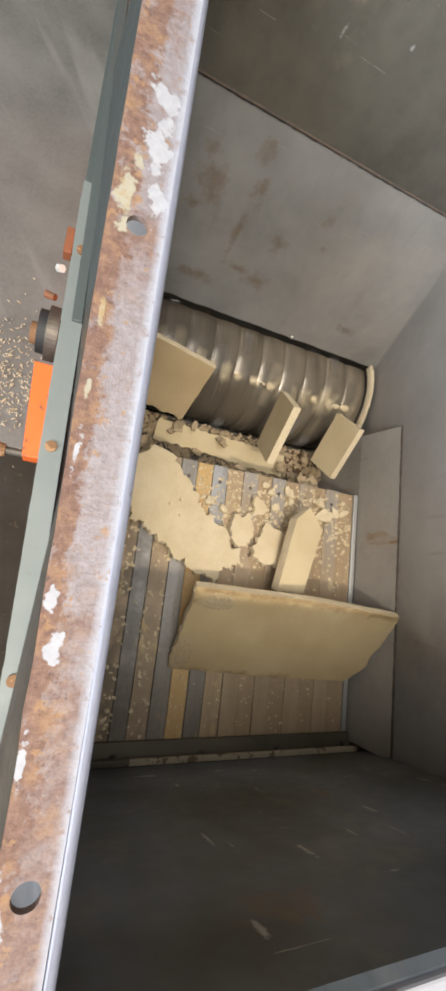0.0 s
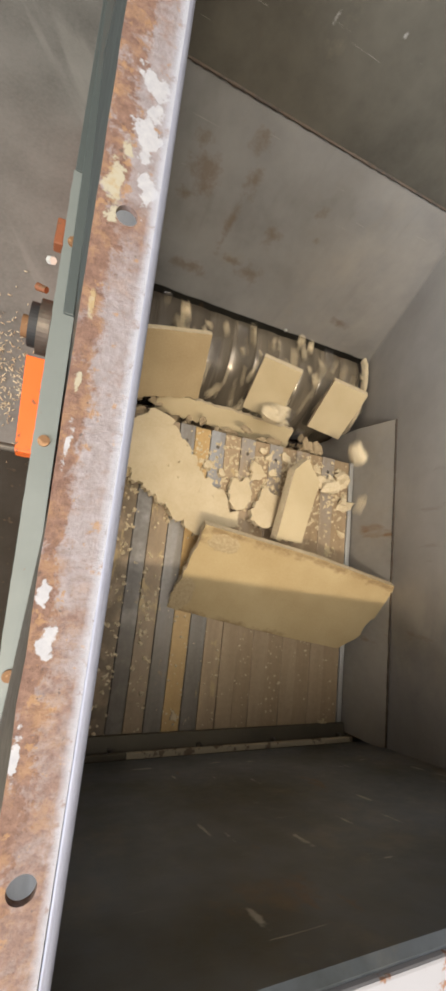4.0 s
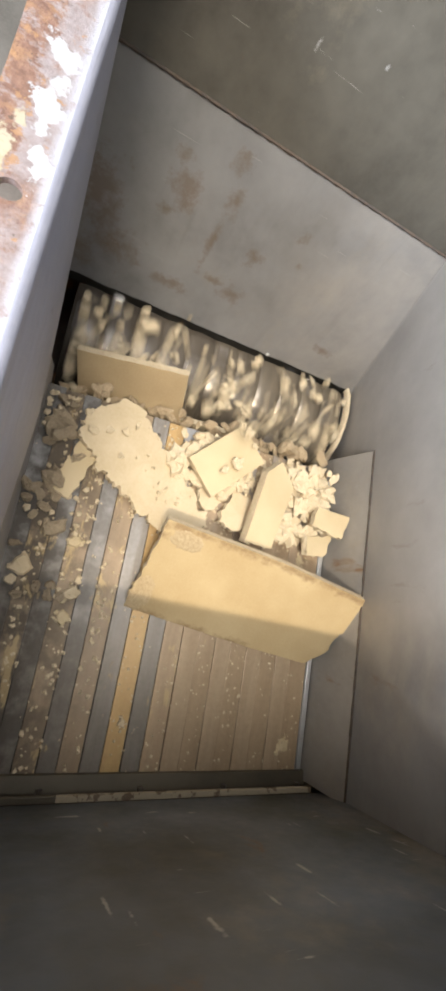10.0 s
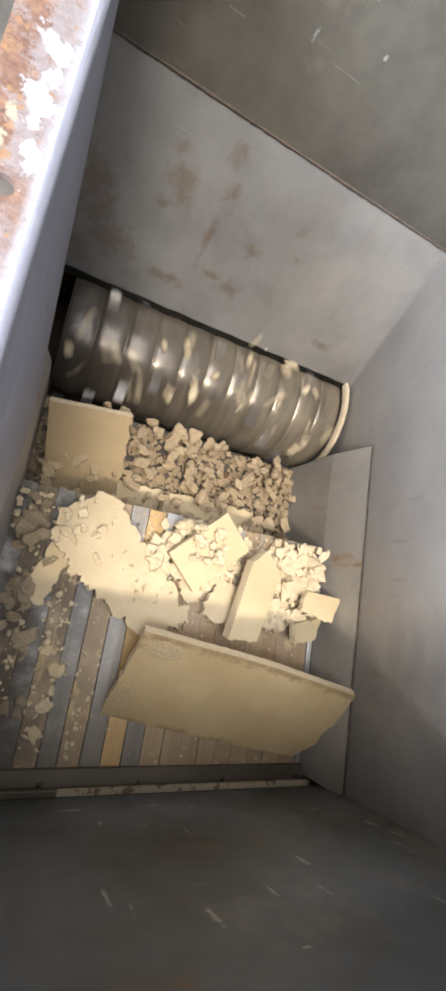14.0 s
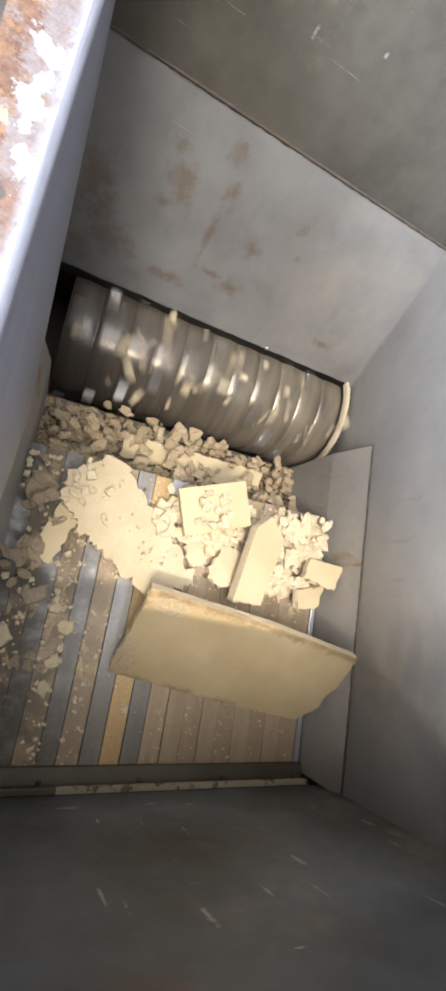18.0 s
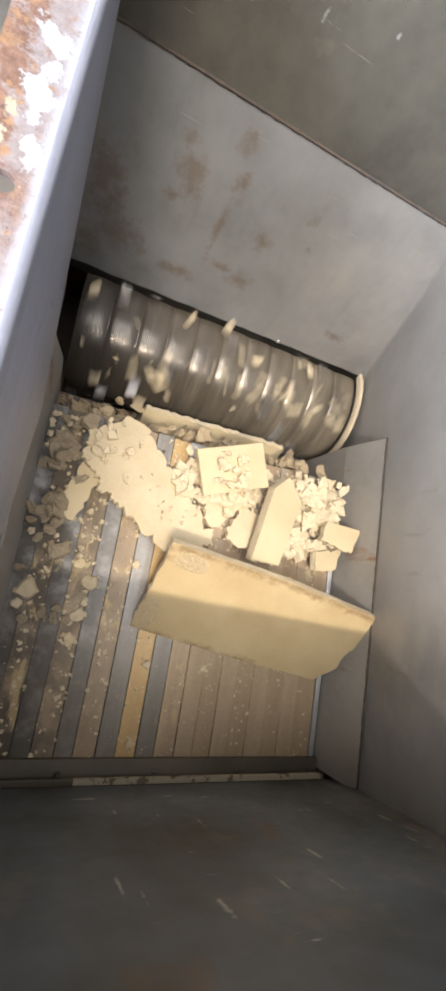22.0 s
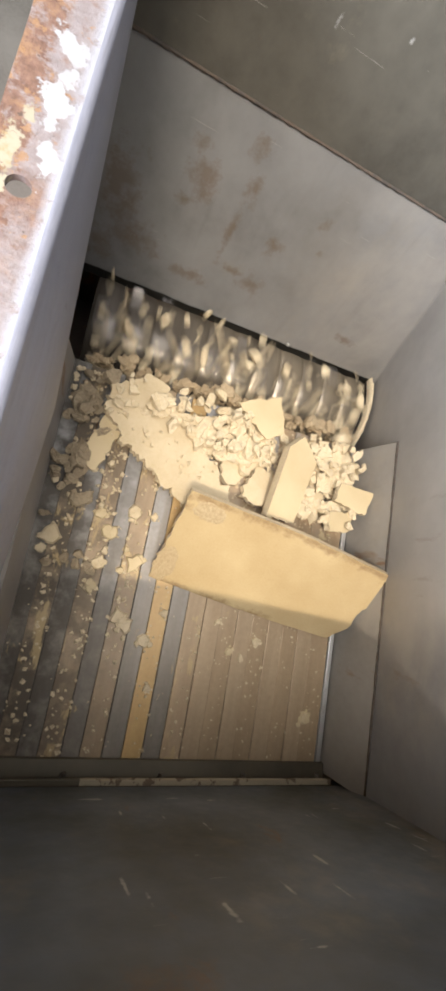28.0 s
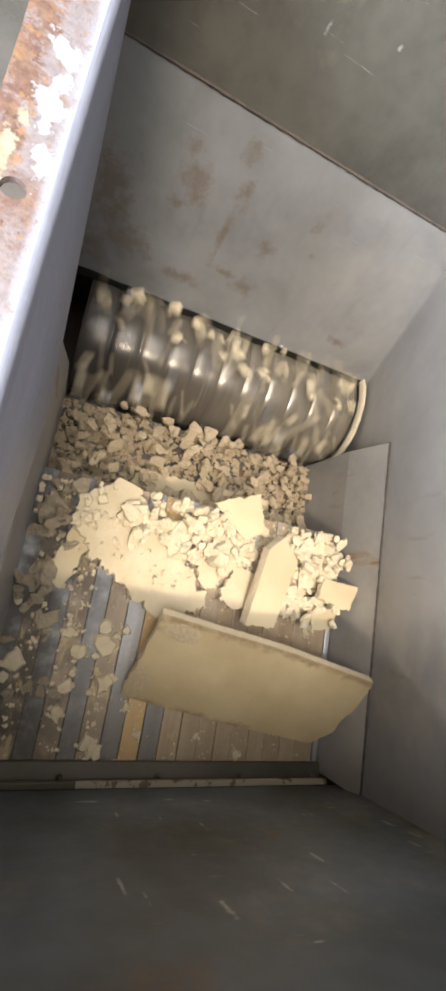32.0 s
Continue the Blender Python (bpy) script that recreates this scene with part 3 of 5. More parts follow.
def flange_with_holes(x0, x1, y0, y1, z0, z1, holes, radius, steps=24):
    """A flat bar along y with round holes (x, y) through it."""
    bm = bmesh.new()
    half = (x1 - x0) / 2
    cx = (x0 + x1) / 2
    marks = [y0]
    for hx, hy in holes:
        marks += [hy - half, hy + half]
    marks.append(y1)
    for z in (z0, z1):
        for i in range(0, len(marks), 2):
            n = max(1, int((marks[i + 1] - marks[i]) / 0.03))
            for k in range(n):
                a = marks[i] + (marks[i + 1] - marks[i]) * k / n
                c = marks[i] + (marks[i + 1] - marks[i]) * (k + 1) / n
                bm.faces.new([bm.verts.new(p) for p in ((x0, a, z), (x1, a, z), (x1, c, z), (x0, c, z))])
        for hx, hy in holes:
            ring = []
            for k in range(steps):
                t = 2 * math.pi * k / steps
                c, s = math.cos(t), math.sin(t)
                q = half / max(abs(c), abs(s))
                ring.append((bm.verts.new((hx + radius * c, hy + radius * s, z)), bm.verts.new((cx + q * c, hy + q * s, z))))
            for k in range(steps):
                (a, b), (c, d) = ring[k], ring[(k + 1) % steps]
                bm.faces.new((a, b, d, c))
    for hx, hy in holes:
        lo = [bm.verts.new((hx + radius * math.cos(2 * math.pi * k / steps), hy + radius * math.sin(2 * math.pi * k / steps), z0)) for k in range(steps)]
        hi = [bm.verts.new((v.co.x, v.co.y, z1)) for v in lo]
        for k in range(steps):
            bm.faces.new((lo[k], lo[(k + 1) % steps], hi[(k + 1) % steps], hi[k]))
    for x in (x0, x1):
        bm.faces.new([bm.verts.new(p) for p in ((x, y0, z0), (x, y1, z0), (x, y1, z1), (x, y0, z1))])
    bmesh.ops.remove_doubles(bm, verts=bm.verts[:], dist=0.00005)
    # hand-worn, slightly wavy outer edge
    for v in bm.verts:
        if v.co.x < x0 + 0.0001:
            v.co.x += 0.0016 * noise.noise(Vector((0, v.co.y * 40, 0)))
    return bm


def arc_profile(outer, inner, cx, cz, steps=8):
    top = [(cx + outer * math.sin(a), cz + outer * math.cos(a)) for a in [math.pi / 2 * k / steps for k in range(steps + 1)]]
    low = [(cx + inner * math.sin(a), cz + inner * math.cos(a)) for a in [math.pi / 2 * k / steps for k in range(steps + 1)]]
    return top, low


def left_x(z):
    return 0.041 + 0.088 * (z - LIP)


LIP = -0.165


def skew(bm, k, y0):
    """Slide the mesh sideways along its length: the sides of the hopper are not quite parallel to the ram."""
    for v in bm.verts:
        v.co.x -= k * (v.co.y - y0)
    return bm


def lip_shift(y):
    return min(0.058 * (0.87 - y), 0.010 - 0.045 * (0.70 - y))


def long_plate(profile, y0, y1, n, shift):
    """A closed profile of (x, z, share) along y, slid sideways by shift(y) times the share."""
    bm = bmesh.new()
    rows = []
    for k in range(n + 1):
        y = y0 + (y1 - y0) * k / n
        rows.append([bm.verts.new((x + f * shift(y), y, z)) for x, z, f in profile])
    m = len(profile)
    for a, b in zip(rows, rows[1:]):
        for k in range(m):
            bm.faces.new((a[k], a[(k + 1) % m], b[(k + 1) % m], b[k]))
    bm.faces.new(rows[0])
    bm.faces.new(rows[-1])
    return bm


def build_left_side():
    holes = [(0.0205 - 0.006 * (0.511 * k), 0.299 + 0.511 * k) for k in (-1, 0, 1, 2)]
    bm = flange_with_holes(0.0, 0.041, -0.30, 2.1, -0.006, 0.0, holes, 0.0096)
    for v in bm.verts:
        if v.co.x < 0.003:
            v.co.x -= min(0.016, max(0.0, 0.001 + 0.0194 * (v.co.y - 0.40)))
        elif v.co.x > 0.0405:
            v.co.x += 0.004 * (v.co.y - 0.5)
    structure("rim_flange", bm, M_RUST, "rusty steel rim flange with peeling white paint and bolt holes", "flange")
    top, low = arc_profile(0.009, 0.003, 0.041, -0.009)
    prof = top + [(0.0520, -0.085), (0.0600, LIP + 0.002), (0.0580, LIP), (0.0540, LIP), (0.0480, -0.085)] + low[::-1]
    bm = long_plate([(x, z, max(0.0, (-0.009 - z) / (-0.009 - LIP))) for x, z in prof], -0.30, 2.1, 60, lip_shift)
    structure("rim_edge", bm, M_EDGE, "rounded rim lip with worn bluish white paint", "edge", True)
    deep = left_x(-0.8)
    bm = long_plate([(left_x(LIP) + 0.006, LIP + 0.004, 1), (deep, -0.8, 1), (deep, -1.4, 1), (deep - 0.006, -1.4, 1), (deep - 0.006, -0.8, 1), (left_x(LIP), LIP + 0.004, 1)],
                    -0.30, 1.75, 50, lip_shift)
    structure("wall_left", bm, M_WALL, "dusty grey steel side wall of the hopper", "wall")
    out = left_x(-0.6)
    mid = left_x(-0.26) - 0.0075
    bm = long_plate([(mid, -0.2602, 1), (out - 0.0065, -0.60, 1), (out - 0.009, -0.60, 1), (mid - 0.0025, -0.2602, 1)], -0.30, 1.058, 30, lip_shift)
    structure("wall_left_lower", bm, M_BODY, "oily dark lower outside of the hopper", "wall")
    bm = long_plate([(mid, -0.2602, 1), (out - 0.0065, -0.60, 1), (out - 0.009, -0.60, 1), (mid - 0.0025, -0.2602, 1)], 1.0582, 1.75, 20, lip_shift)
    structure("wall_left_cover", bm, M_TEAL, "dark grey green cover plate on the outside of the hopper", "wall")
    bm = long_plate([(0.0385, -0.012, 0), (mid, -0.26, 1), (mid - 0.0025, -0.26, 1), (0.0365, -0.012, 0)], -0.30, 1.75, 50, lip_shift)
    structure("wall_left_outer", bm, M_WALL, "dusty grey outside of the hopper under the rim", "wall")
    bm = prism_y([(0.010, -0.790), (0.036, -0.930), (0.036, -1.3), (-0.05, -1.3), (-0.05, -0.795)], 0.012, 1.104)
    structure("side_liner_left", skew(bm, 0.012, 0.9), M_LINER, "dusty steel wear liner on the hopper side", "liner")


def build_right_side():
    zt, zb = 0.0, -1.4
    bm = prism_y([(right_x(zt), zt), (right_x(zb), zb), (right_x(zb) + 0.008, zb), (right_x(zt) + 0.008, zt)], -0.30, 1.9)
    structure("wall_right", bm, M_RIGHT, "dark dusty steel side wall of the hopper", "wall")
    bm = prism_y([(1.0975, -0.757), (1.066, -0.93), (1.066, -1.3), (1.20, -1.3), (right_x(-0.93) - 0.004, -0.93)], 0.004, 1.114)
    structure("side_liner_right", bm, M_LINER, "grey steel wear liner beside the ram", "liner")
    bm = bmesh.new()
    weld_line(bm, (1.0985, 0.0, -0.755), (1.0985, 1.114, -0.755), 0.004)
    structure("trim_liner_weld", bm, M_WELD, "rusty weld along the side liner", "weld", True)
    bm = box(right_x(0) - 0.01, right_x(0) + 0.05, -0.30, 1.9, -0.004, 0.002)
    structure("rim_flange_right", bm, M_RUST, "rusty painted rim flange of the hopper", "flange")


def weld_line(bm, a, b, r, seg=0.012):
    a, b = Vector(a), Vector(b)
    n = max(2, int((b - a).length / seg))
    d = (b - a).normalized()
    u = d.orthogonal().normalized()
    w = d.cross(u)
    rings = []
    for i in range(n + 1):
        c = a.lerp(b, i / n)
        rr = r * (0.75 + 0.5 * random.random())
        rings.append([bm.verts.new(c + rr * (math.cos(t) * u + math.sin(t) * w)) for t in [k * math.pi / 3 for k in range(6)]])
    for p, q in zip(rings, rings[1:]):
        for k in range(6):
            bm.faces.new((p[k], p[(k + 1) % 6], q[(k + 1) % 6], q[k]))


def build_front():
    (y0, z0), (y1, z1) = FRONT_LOW, FRONT_TOP
    bm = prism_x([(y0, z0), (y1, z1), (y1 + 0.01, z1), (y0 + 0.01, z0 - 0.004)], -0.030, 1.19)
    structure("wall_front_slope", bm, M_FRONT, "worn grey steel slope above the rotor with rust stains", "wall")
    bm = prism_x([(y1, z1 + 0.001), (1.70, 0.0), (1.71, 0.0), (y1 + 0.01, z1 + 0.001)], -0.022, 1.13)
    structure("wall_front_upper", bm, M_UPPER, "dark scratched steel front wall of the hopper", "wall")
    d = 1 / math.hypot(y1 - y0, z1 - z0)
    dy, dz = (y1 - y0) * d, (z1 - z0) * d
    # black wavy strip that stands in for the shadow gap above the rotor
    bm = bmesh.new()
    rng = random.Random(6)
    low, high = [], []
    for i in range(61):
        x = -0.03 + (1.128 + 0.03) * i / 60
        w = 0.024 + 0.005 * noise.noise(Vector((x * 14, 0, 0))) + rng.uniform(-0.001, 0.001)
        low.append(bm.verts.new((x, y0 - dy * 0.017 - 0.0032, z0 - dz * 0.017 + 0.002 * noise.noise(Vector((x * 30, 5, 0))))))
        high.append(bm.verts.new((x, y0 + dy * (w - 0.012) - 0.0030, z0 + dz * (w - 0.012))))
    for i in range(60):
        bm.faces.new((low[i], low[i + 1], high[i + 1], high[i]))
    bmesh.ops.solidify(bm, geom=bm.faces[:], thickness=0.0015)
    structure("trim_front_edge", bm, M_GAP_SHADE, "black worn lower edge of the sloping front plate", "edge")
    # invented polished dome that catches the lamp as a bright glint
    bm = bmesh.new()
    bmesh.ops.create_uvsphere(bm, u_segments=20, v_segments=12, radius=0.0075)
    for v in bm.verts:
        v.co = Vector((v.co.x, v.co.y * 0.7 + y0 + 0.002, v.co.z + z0 + 0.014)) + Vector((0.737, 0, 0))
    tagged(finish("stud", bm, M_BRIGHT, None, True), "small polished round stud on the edge of the front plate", "stud")
    bm = bmesh.new()
    weld_line(bm, (-0.02, y1 - 0.001, z1), (right_x(z1), y1 - 0.001, z1), 0.0040)
    structure("trim_front_weld", bm, M_WELD, "rusty weld between the front plates", "weld", True)
    bm = bmesh.new()
    weld_line(bm, (right_x(z0), y0, z0), (right_x(z1), y1, z1), 0.004)
    structure("trim_corner_weld", bm, M_FRONT, "grey weld in the hopper corner", "weld", True)


def build_near():
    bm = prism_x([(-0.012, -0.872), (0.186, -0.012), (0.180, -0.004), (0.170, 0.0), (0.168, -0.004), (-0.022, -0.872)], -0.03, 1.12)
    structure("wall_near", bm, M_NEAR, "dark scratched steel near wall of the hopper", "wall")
    bm = box(0.05, 0.93, 0.115, 0.178, -0.006, 0.004, 0.003)
    structure("rim_flange_near", bm, mat("chipped_white_paint", paint((0.30, 0.30, 0.33), 0.13, (0.22, 0.12, 0.08), 0.45)), "painted near rim flange with worn white edge", "flange")
    structure("trim_ledge", box(0.300, 1.068, -0.012, 0.004, -0.885, -0.874, 0.002), M_DUSTY, "narrow dusty ledge bar above the ram", "bar")
    # same bar, darkened where its left end lies in shade
    structure("trim_ledge_end", box(0.020, 0.2998, -0.012, 0.004, -0.885, -0.874, 0.002), M_SHADE_OLIVE, "oily dark end of the ledge bar", "bar")
    # its dark olive colour holds the shadow band beside the ledge
    bm = prism_x([(-0.024, -0.872), (-0.0125, -0.872), (-0.0125, -0.908), (0.033, -0.916), (0.034, -0.9255), (-0.024, -0.9255)], 0.042, 1.064)
    structure("scraper_plate", bm, M_SHADE_OLIVE, "dark steel scraper plate over the ram", "plate")
    for i, x in enumerate((0.26, 0.52, 0.774, 1.035)):
        bm = cylinder(0.008, 0.02, pose(x, -0.004, -0.905, 90), 6)
        b = finish("scraper_bolt", bm, M_BODY)
        tagged(b, "small dark steel bolt on the scraper plate", "bolt", "bolts on the scraper plate")


def build_pit():
    structure("wall_pit_side", box(1.0665, 1.23, -0.05, -0.0245, -1.3, -0.86), M_BODY, "dark steel filler beside the ram", "wall")
    structure("pit_floor", box(0.0, 1.2, -1.3, 1.10, -1.22, -1.20), M_BODY, "dark steel floor of the cutting pit", "floor")
    structure("pit_base", box(-0.060, 1.3, -1.3, 2.1, -1.62, -1.60), M_BODY, "dark steel base under the rotor", "floor")
    structure("wall_pit_back", box(-0.062, 1.3, 1.70, 1.71, -1.6, -0.98), M_BODY, "dark steel wall behind the rotor", "wall")


def build_outside():
    structure("floor", box(-6, 6, -5, 8, -1.64, -1.62), M_FLOOR, "grey stained concrete workshop floor", "floor")
    flat = [(-0.046, -0.640), (-0.046, -0.648), (0.001, -0.648), (0.001, -0.640)]
    # the flange's near end in a darker colour, as the rim shades it
    structure("lower_flange_end", skew(prism_y([(x, z - 0.001) for x, z in flat], -0.3, 0.095), 0.030, 0.42),
              mat("shaded_olive_paint", paint((0.075, 0.080, 0.062), 0.08, (0.05, 0.035, 0.025))), "dark olive oily end of the machine flange", "flange")
    bm = bmesh.new()
    n = 90
    edge = [(0.095 + (1.43 - 0.095) * k / n, 0.0012 * noise.noise(Vector((k * 0.9, 3, 0))) + 0.0010 * noise.noise(Vector((k * 0.31, 8, 0)))) for k in range(n + 1)]
    rows = [[bm.verts.new((x + (d if x < -0.03 else 0), y, z)) for x, z in flat] for y, d in edge]
    for a, b in zip(rows, rows[1:]):
        for k in range(4):
            bm.faces.new((a[k], a[(k + 1) % 4], b[(k + 1) % 4], b[k]))
    bm.faces.new(rows[0])
    bm.faces.new(rows[-1])
    structure("lower_flange", skew(bm, 0.030, 0.42), M_GREEN, "grey green painted machine flange with chipped edge and rusty bolts", "flange")
    bm = prism_y([(-0.027, -0.640), (-0.027, -0.648), (0.001, -0.648), (0.001, -0.640)], 1.4302, 2.6)
    structure("lower_flange_far", skew(bm, 0.030, 0.42), M_GREEN, "grey green painted narrow end of the machine flange", "flange")
    for y in (0.752 - 0.487 * 2, 0.265, 0.752, 1.24):
        b = finish("flange_bolt", cylinder(0.0125, 0.006, pose(-0.024 - 0.030 * (y - 0.42), y, -0.637), 20), M_BOLT)
        tagged(b, "rusty round bolt head in the painted flange", "bolt", "bolts along the machine flange")
    # thin dark strip shaped like the square-ended shadow on the flange
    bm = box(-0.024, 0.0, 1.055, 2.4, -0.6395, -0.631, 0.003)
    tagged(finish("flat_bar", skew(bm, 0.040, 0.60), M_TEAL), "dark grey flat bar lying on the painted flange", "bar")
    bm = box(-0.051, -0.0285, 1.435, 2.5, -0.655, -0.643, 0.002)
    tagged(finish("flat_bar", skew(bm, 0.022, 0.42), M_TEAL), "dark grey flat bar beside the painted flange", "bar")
    # made-up black sheet that darkens the floor where the machine shades it
    structure("floor_mat", box(-1.4, -0.060, -1.2, 0.93, -1.6195, -1.610), mat("floor_shade_black", paint((0.024, 0.019, 0.012), 0.10, (0.05, 0.036, 0.02), 0.85)),
              "oily black rubber mat on the workshop floor", "mat")
    # machine frame under the flange
    structure("machine_side", skew(box(-0.037, -0.030, -0.3, 2.6, -1.62, -0.655), 0.030, 0.42), M_ORANGE, "orange painted side plate of the machine", "plate")
    bm = box(-0.108, -0.053, 0.752, 1.006, -0.86, -0.80, 0.003)
    tagged(finish("bracket", skew(bm, 0.06, 0.88), M_ORANGE), "bright orange painted steel bracket on the machine side", "bracket")
    bear = tagged(new("bearing_unit"), "dark bearing unit bolted to the orange machine side", "bearing")
    part("housing", cylinder(0.075, 0.03, pose(-0.089, 1.12, -0.86, 0, 90), 40), M_BODY, bear)
    part("seal", cylinder(0.060, 0.022, pose(-0.116, 1.12, -0.86, 0, 90), 40), M_BLACK, bear, "black rubber seal")
    part("cap", cylinder(0.030, 0.022, pose(-0.134, 1.11, -0.86, 0, 90), 24), M_BOLT, bear, "rusty end cap")
    part("bolt", cylinder(0.011, 0.03, pose(-0.112, 1.215, -0.83, 20, 60), 20, r2=0.009), M_RUSTY_ORANGE, bear, "rusty orange bolt")
    part("nut", cylinder(0.011, 0.020, pose(-0.100, 1.285, -0.80, 25, 35), 6), M_ZINC, bear, "shiny zinc nut")
    part("lug", box(-0.104, -0.080, 1.34, 1.42, -0.84, -0.80, 0.004), M_RUSTY_ORANGE, bear, "rusty orange lug")
    b = finish("round_knob", cylinder(0.03, 0.05, pose(-0.185, 0.80, -1.0, 0, 90), 24, r2=0.018), M_BOLT)
    part("stem", cylinder(0.012, 0.11, pose(-0.107, 0.80, -1.0, 0, 90), 16), M_BODY, b)
    tagged(b, "rusty brown round knob on the machine side", "knob")
    # shavings strewn on the workshop floor
    rng = random.Random(5)
    bm = bmesh.new()
    for i in range(600):
        x, y = -0.33 + rng.gauss(0, 0.10), 1.21 + rng.gauss(0, 0.14)
        if x > -0.08:
            continue
        l, w = rng.uniform(0.003, 0.011), rng.uniform(0.0008, 0.0024)
        m = pose(x, y, -1.618 + rng.random() * 0.02, rng.uniform(-30, 30), rng.uniform(-30, 30), rng.uniform(0, 360))
        vs = [bm.verts.new(m @ Vector(p)) for p in ((-l, -w, 0), (l, -w, 0.003), (l * 0.8, w, 0), (-l, w, 0.004), (0, 0, -0.003))]
        bm.faces.new(vs[:4])
        for k in range(4):
            bm.faces.new((vs[k], vs[(k + 1) % 4], vs[4]))
    tagged(finish("shavings", bm, M_BREAK), "pale wood shavings strewn on the workshop floor", "shavings", kind="stuff")


def build_machine_outside():
    structure("machine_side_right", box(1.325, 1.333, -0.3, 2.1, -1.62, -0.05), M_ORANGE, "orange painted side plate of the machine", "plate")
    structure("machine_front", box(-0.03, 1.325, 2.1, 2.108, -1.62, -0.05), M_ORANGE, "orange painted front plate of the machine", "plate")
    structure("machine_back", box(-0.03, 1.325, -0.312, -0.304, -0.85, -0.05), M_GREEN, "grey green painted back plate of the machine", "plate")
    bm = box(-0.03, 1.325, -1.52, -0.30, -0.858, -0.850)
    box_into(bm, -0.03, -0.022, -1.52, -0.30, -1.62, -0.859)
    box_into(bm, 1.317, 1.325, -1.52, -0.30, -1.62, -0.859)
    box_into(bm, -0.021, 1.316, -1.52, -1.512, -1.62, -0.859)
    structure("ram_housing", bm, M_GREEN, "grey green sheet steel housing behind the hopper", "housing")


def build_hall():
    """Plain workshop hall with a wide roof opening over the machine."""
    plaster = mat("workshop_plaster", paint((0.42, 0.42, 0.41), 0.04, (0.30, 0.28, 0.25), 0.8))
    z0, z1 = -1.62, 5.0
    structure("wall_west", box(-6.2, -6.0, -5.0, 8.0, z0, z1), plaster, "pale plastered workshop wall", "wall")
    structure("wall_east", box(6.0, 6.2, -5.0, 8.0, z0, z1), plaster, "pale plastered workshop wall", "wall")
    structure("wall_south", box(-6.2, 6.2, -5.2, -5.0, z0, z1), plaster, "pale plastered workshop wall", "wall")
    structure("wall_north", box(-6.2, 6.2, 8.0, 8.2, z0, z1), plaster, "pale plastered workshop wall", "wall")
    bm = box(-6.2, -4.6, -5.2, 8.2, z1 + 0.002, z1 + 0.2)
    box_into(bm, 4.6, 6.2, -5.2, 8.2, z1 + 0.002, z1 + 0.2)
    box_into(bm, -4.6, 4.6, -5.2, -4.0, z1 + 0.002, z1 + 0.2)
    box_into(bm, -4.6, 4.6, 6.4, 8.2, z1 + 0.002, z1 + 0.2)
    structure("ceiling", bm, plaster, "pale workshop ceiling round a wide roof light opening", "ceiling")


build_hall()
build_machine_outside()
build_left_side()
build_right_side()
build_front()
build_near()
build_pit()
build_outside()


# ---- ram and rotor ----
# seconds, travel of the ram along y
RAM = [(0, -0.158), (2.5, -0.096), (4.5, -0.044), (6, 0.0), (7, 0.026), (8, 0.051), (8.7, 0.057), (9.4, 0.058), (9.7, 0.047), (10, 0.021), (10.5, -0.031),
       (11.5, -0.139), (12.5, -0.250), (12.9, -0.296), (13.1, -0.305), (13.5, -0.299), (14, -0.281), (14.5, -0.265), (16.5, -0.208), (17.5, -0.187), (18.5, -0.160),
       (20, -0.122), (22, -0.067), (23.5, -0.031), (24.5, -0.005), (25.5, 0.031), (26.5, 0.058), (27.5, 0.078), (28.2, 0.081), (29, 0.078),
       (29.3, 0.054), (29.5, 0.031), (30, -0.028), (31, -0.137), (32, -0.247)]


def ram_at(t):
    for (t0, a), (t1, b) in zip(RAM, RAM[1:]):
        if t <= t1:
            return a + (b - a) * max(0, t - t0) / (t1 - t0)
    return RAM[-1][1]


RAM_FRONT = 1.03
# worn bars (bright) stand a little over the packed filler strips between them
BARS = [(0.028, 0.084), (0.136, 0.186), (0.243, 0.292), (0.350, 0.405), (0.460, 0.514)]
FILL = [(0.084, 0.136), (0.186, 0.243), (0.292, 0.350), (0.405, 0.460), (0.514, 0.573)]
PLATES = [(0.573, 0.630), (0.686, 0.742), (0.799, 0.857), (0.914, 0.972)]
PACKED = [(0.630, 0.686), (0.742, 0.799), (0.857, 0.914), (0.972, 1.040)]


def build_ram():
    ram = tagged(new("ram"), "steel pusher ram with worn bars, dusted with crumbs", "ram")
    part("body", box(0.028, 1.062, -1.15, RAM_FRONT - 0.004, -1.15, RAM_Z - 0.011), M_BODY, ram)
    for i, (a, b) in enumerate(BARS + PLATES):
        plate = i >= len(BARS)
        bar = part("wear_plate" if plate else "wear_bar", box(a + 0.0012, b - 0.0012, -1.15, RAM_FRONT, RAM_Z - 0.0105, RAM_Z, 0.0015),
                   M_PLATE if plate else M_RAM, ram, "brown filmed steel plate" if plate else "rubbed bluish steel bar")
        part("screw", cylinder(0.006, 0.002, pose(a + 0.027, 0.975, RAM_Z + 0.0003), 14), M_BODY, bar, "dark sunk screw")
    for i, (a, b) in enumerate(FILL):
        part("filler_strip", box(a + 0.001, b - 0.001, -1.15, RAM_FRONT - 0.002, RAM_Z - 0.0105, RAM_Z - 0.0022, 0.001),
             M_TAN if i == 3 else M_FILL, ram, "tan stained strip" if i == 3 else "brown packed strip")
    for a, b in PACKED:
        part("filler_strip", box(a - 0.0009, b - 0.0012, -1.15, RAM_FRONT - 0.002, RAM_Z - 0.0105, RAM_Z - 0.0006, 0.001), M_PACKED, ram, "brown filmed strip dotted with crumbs")
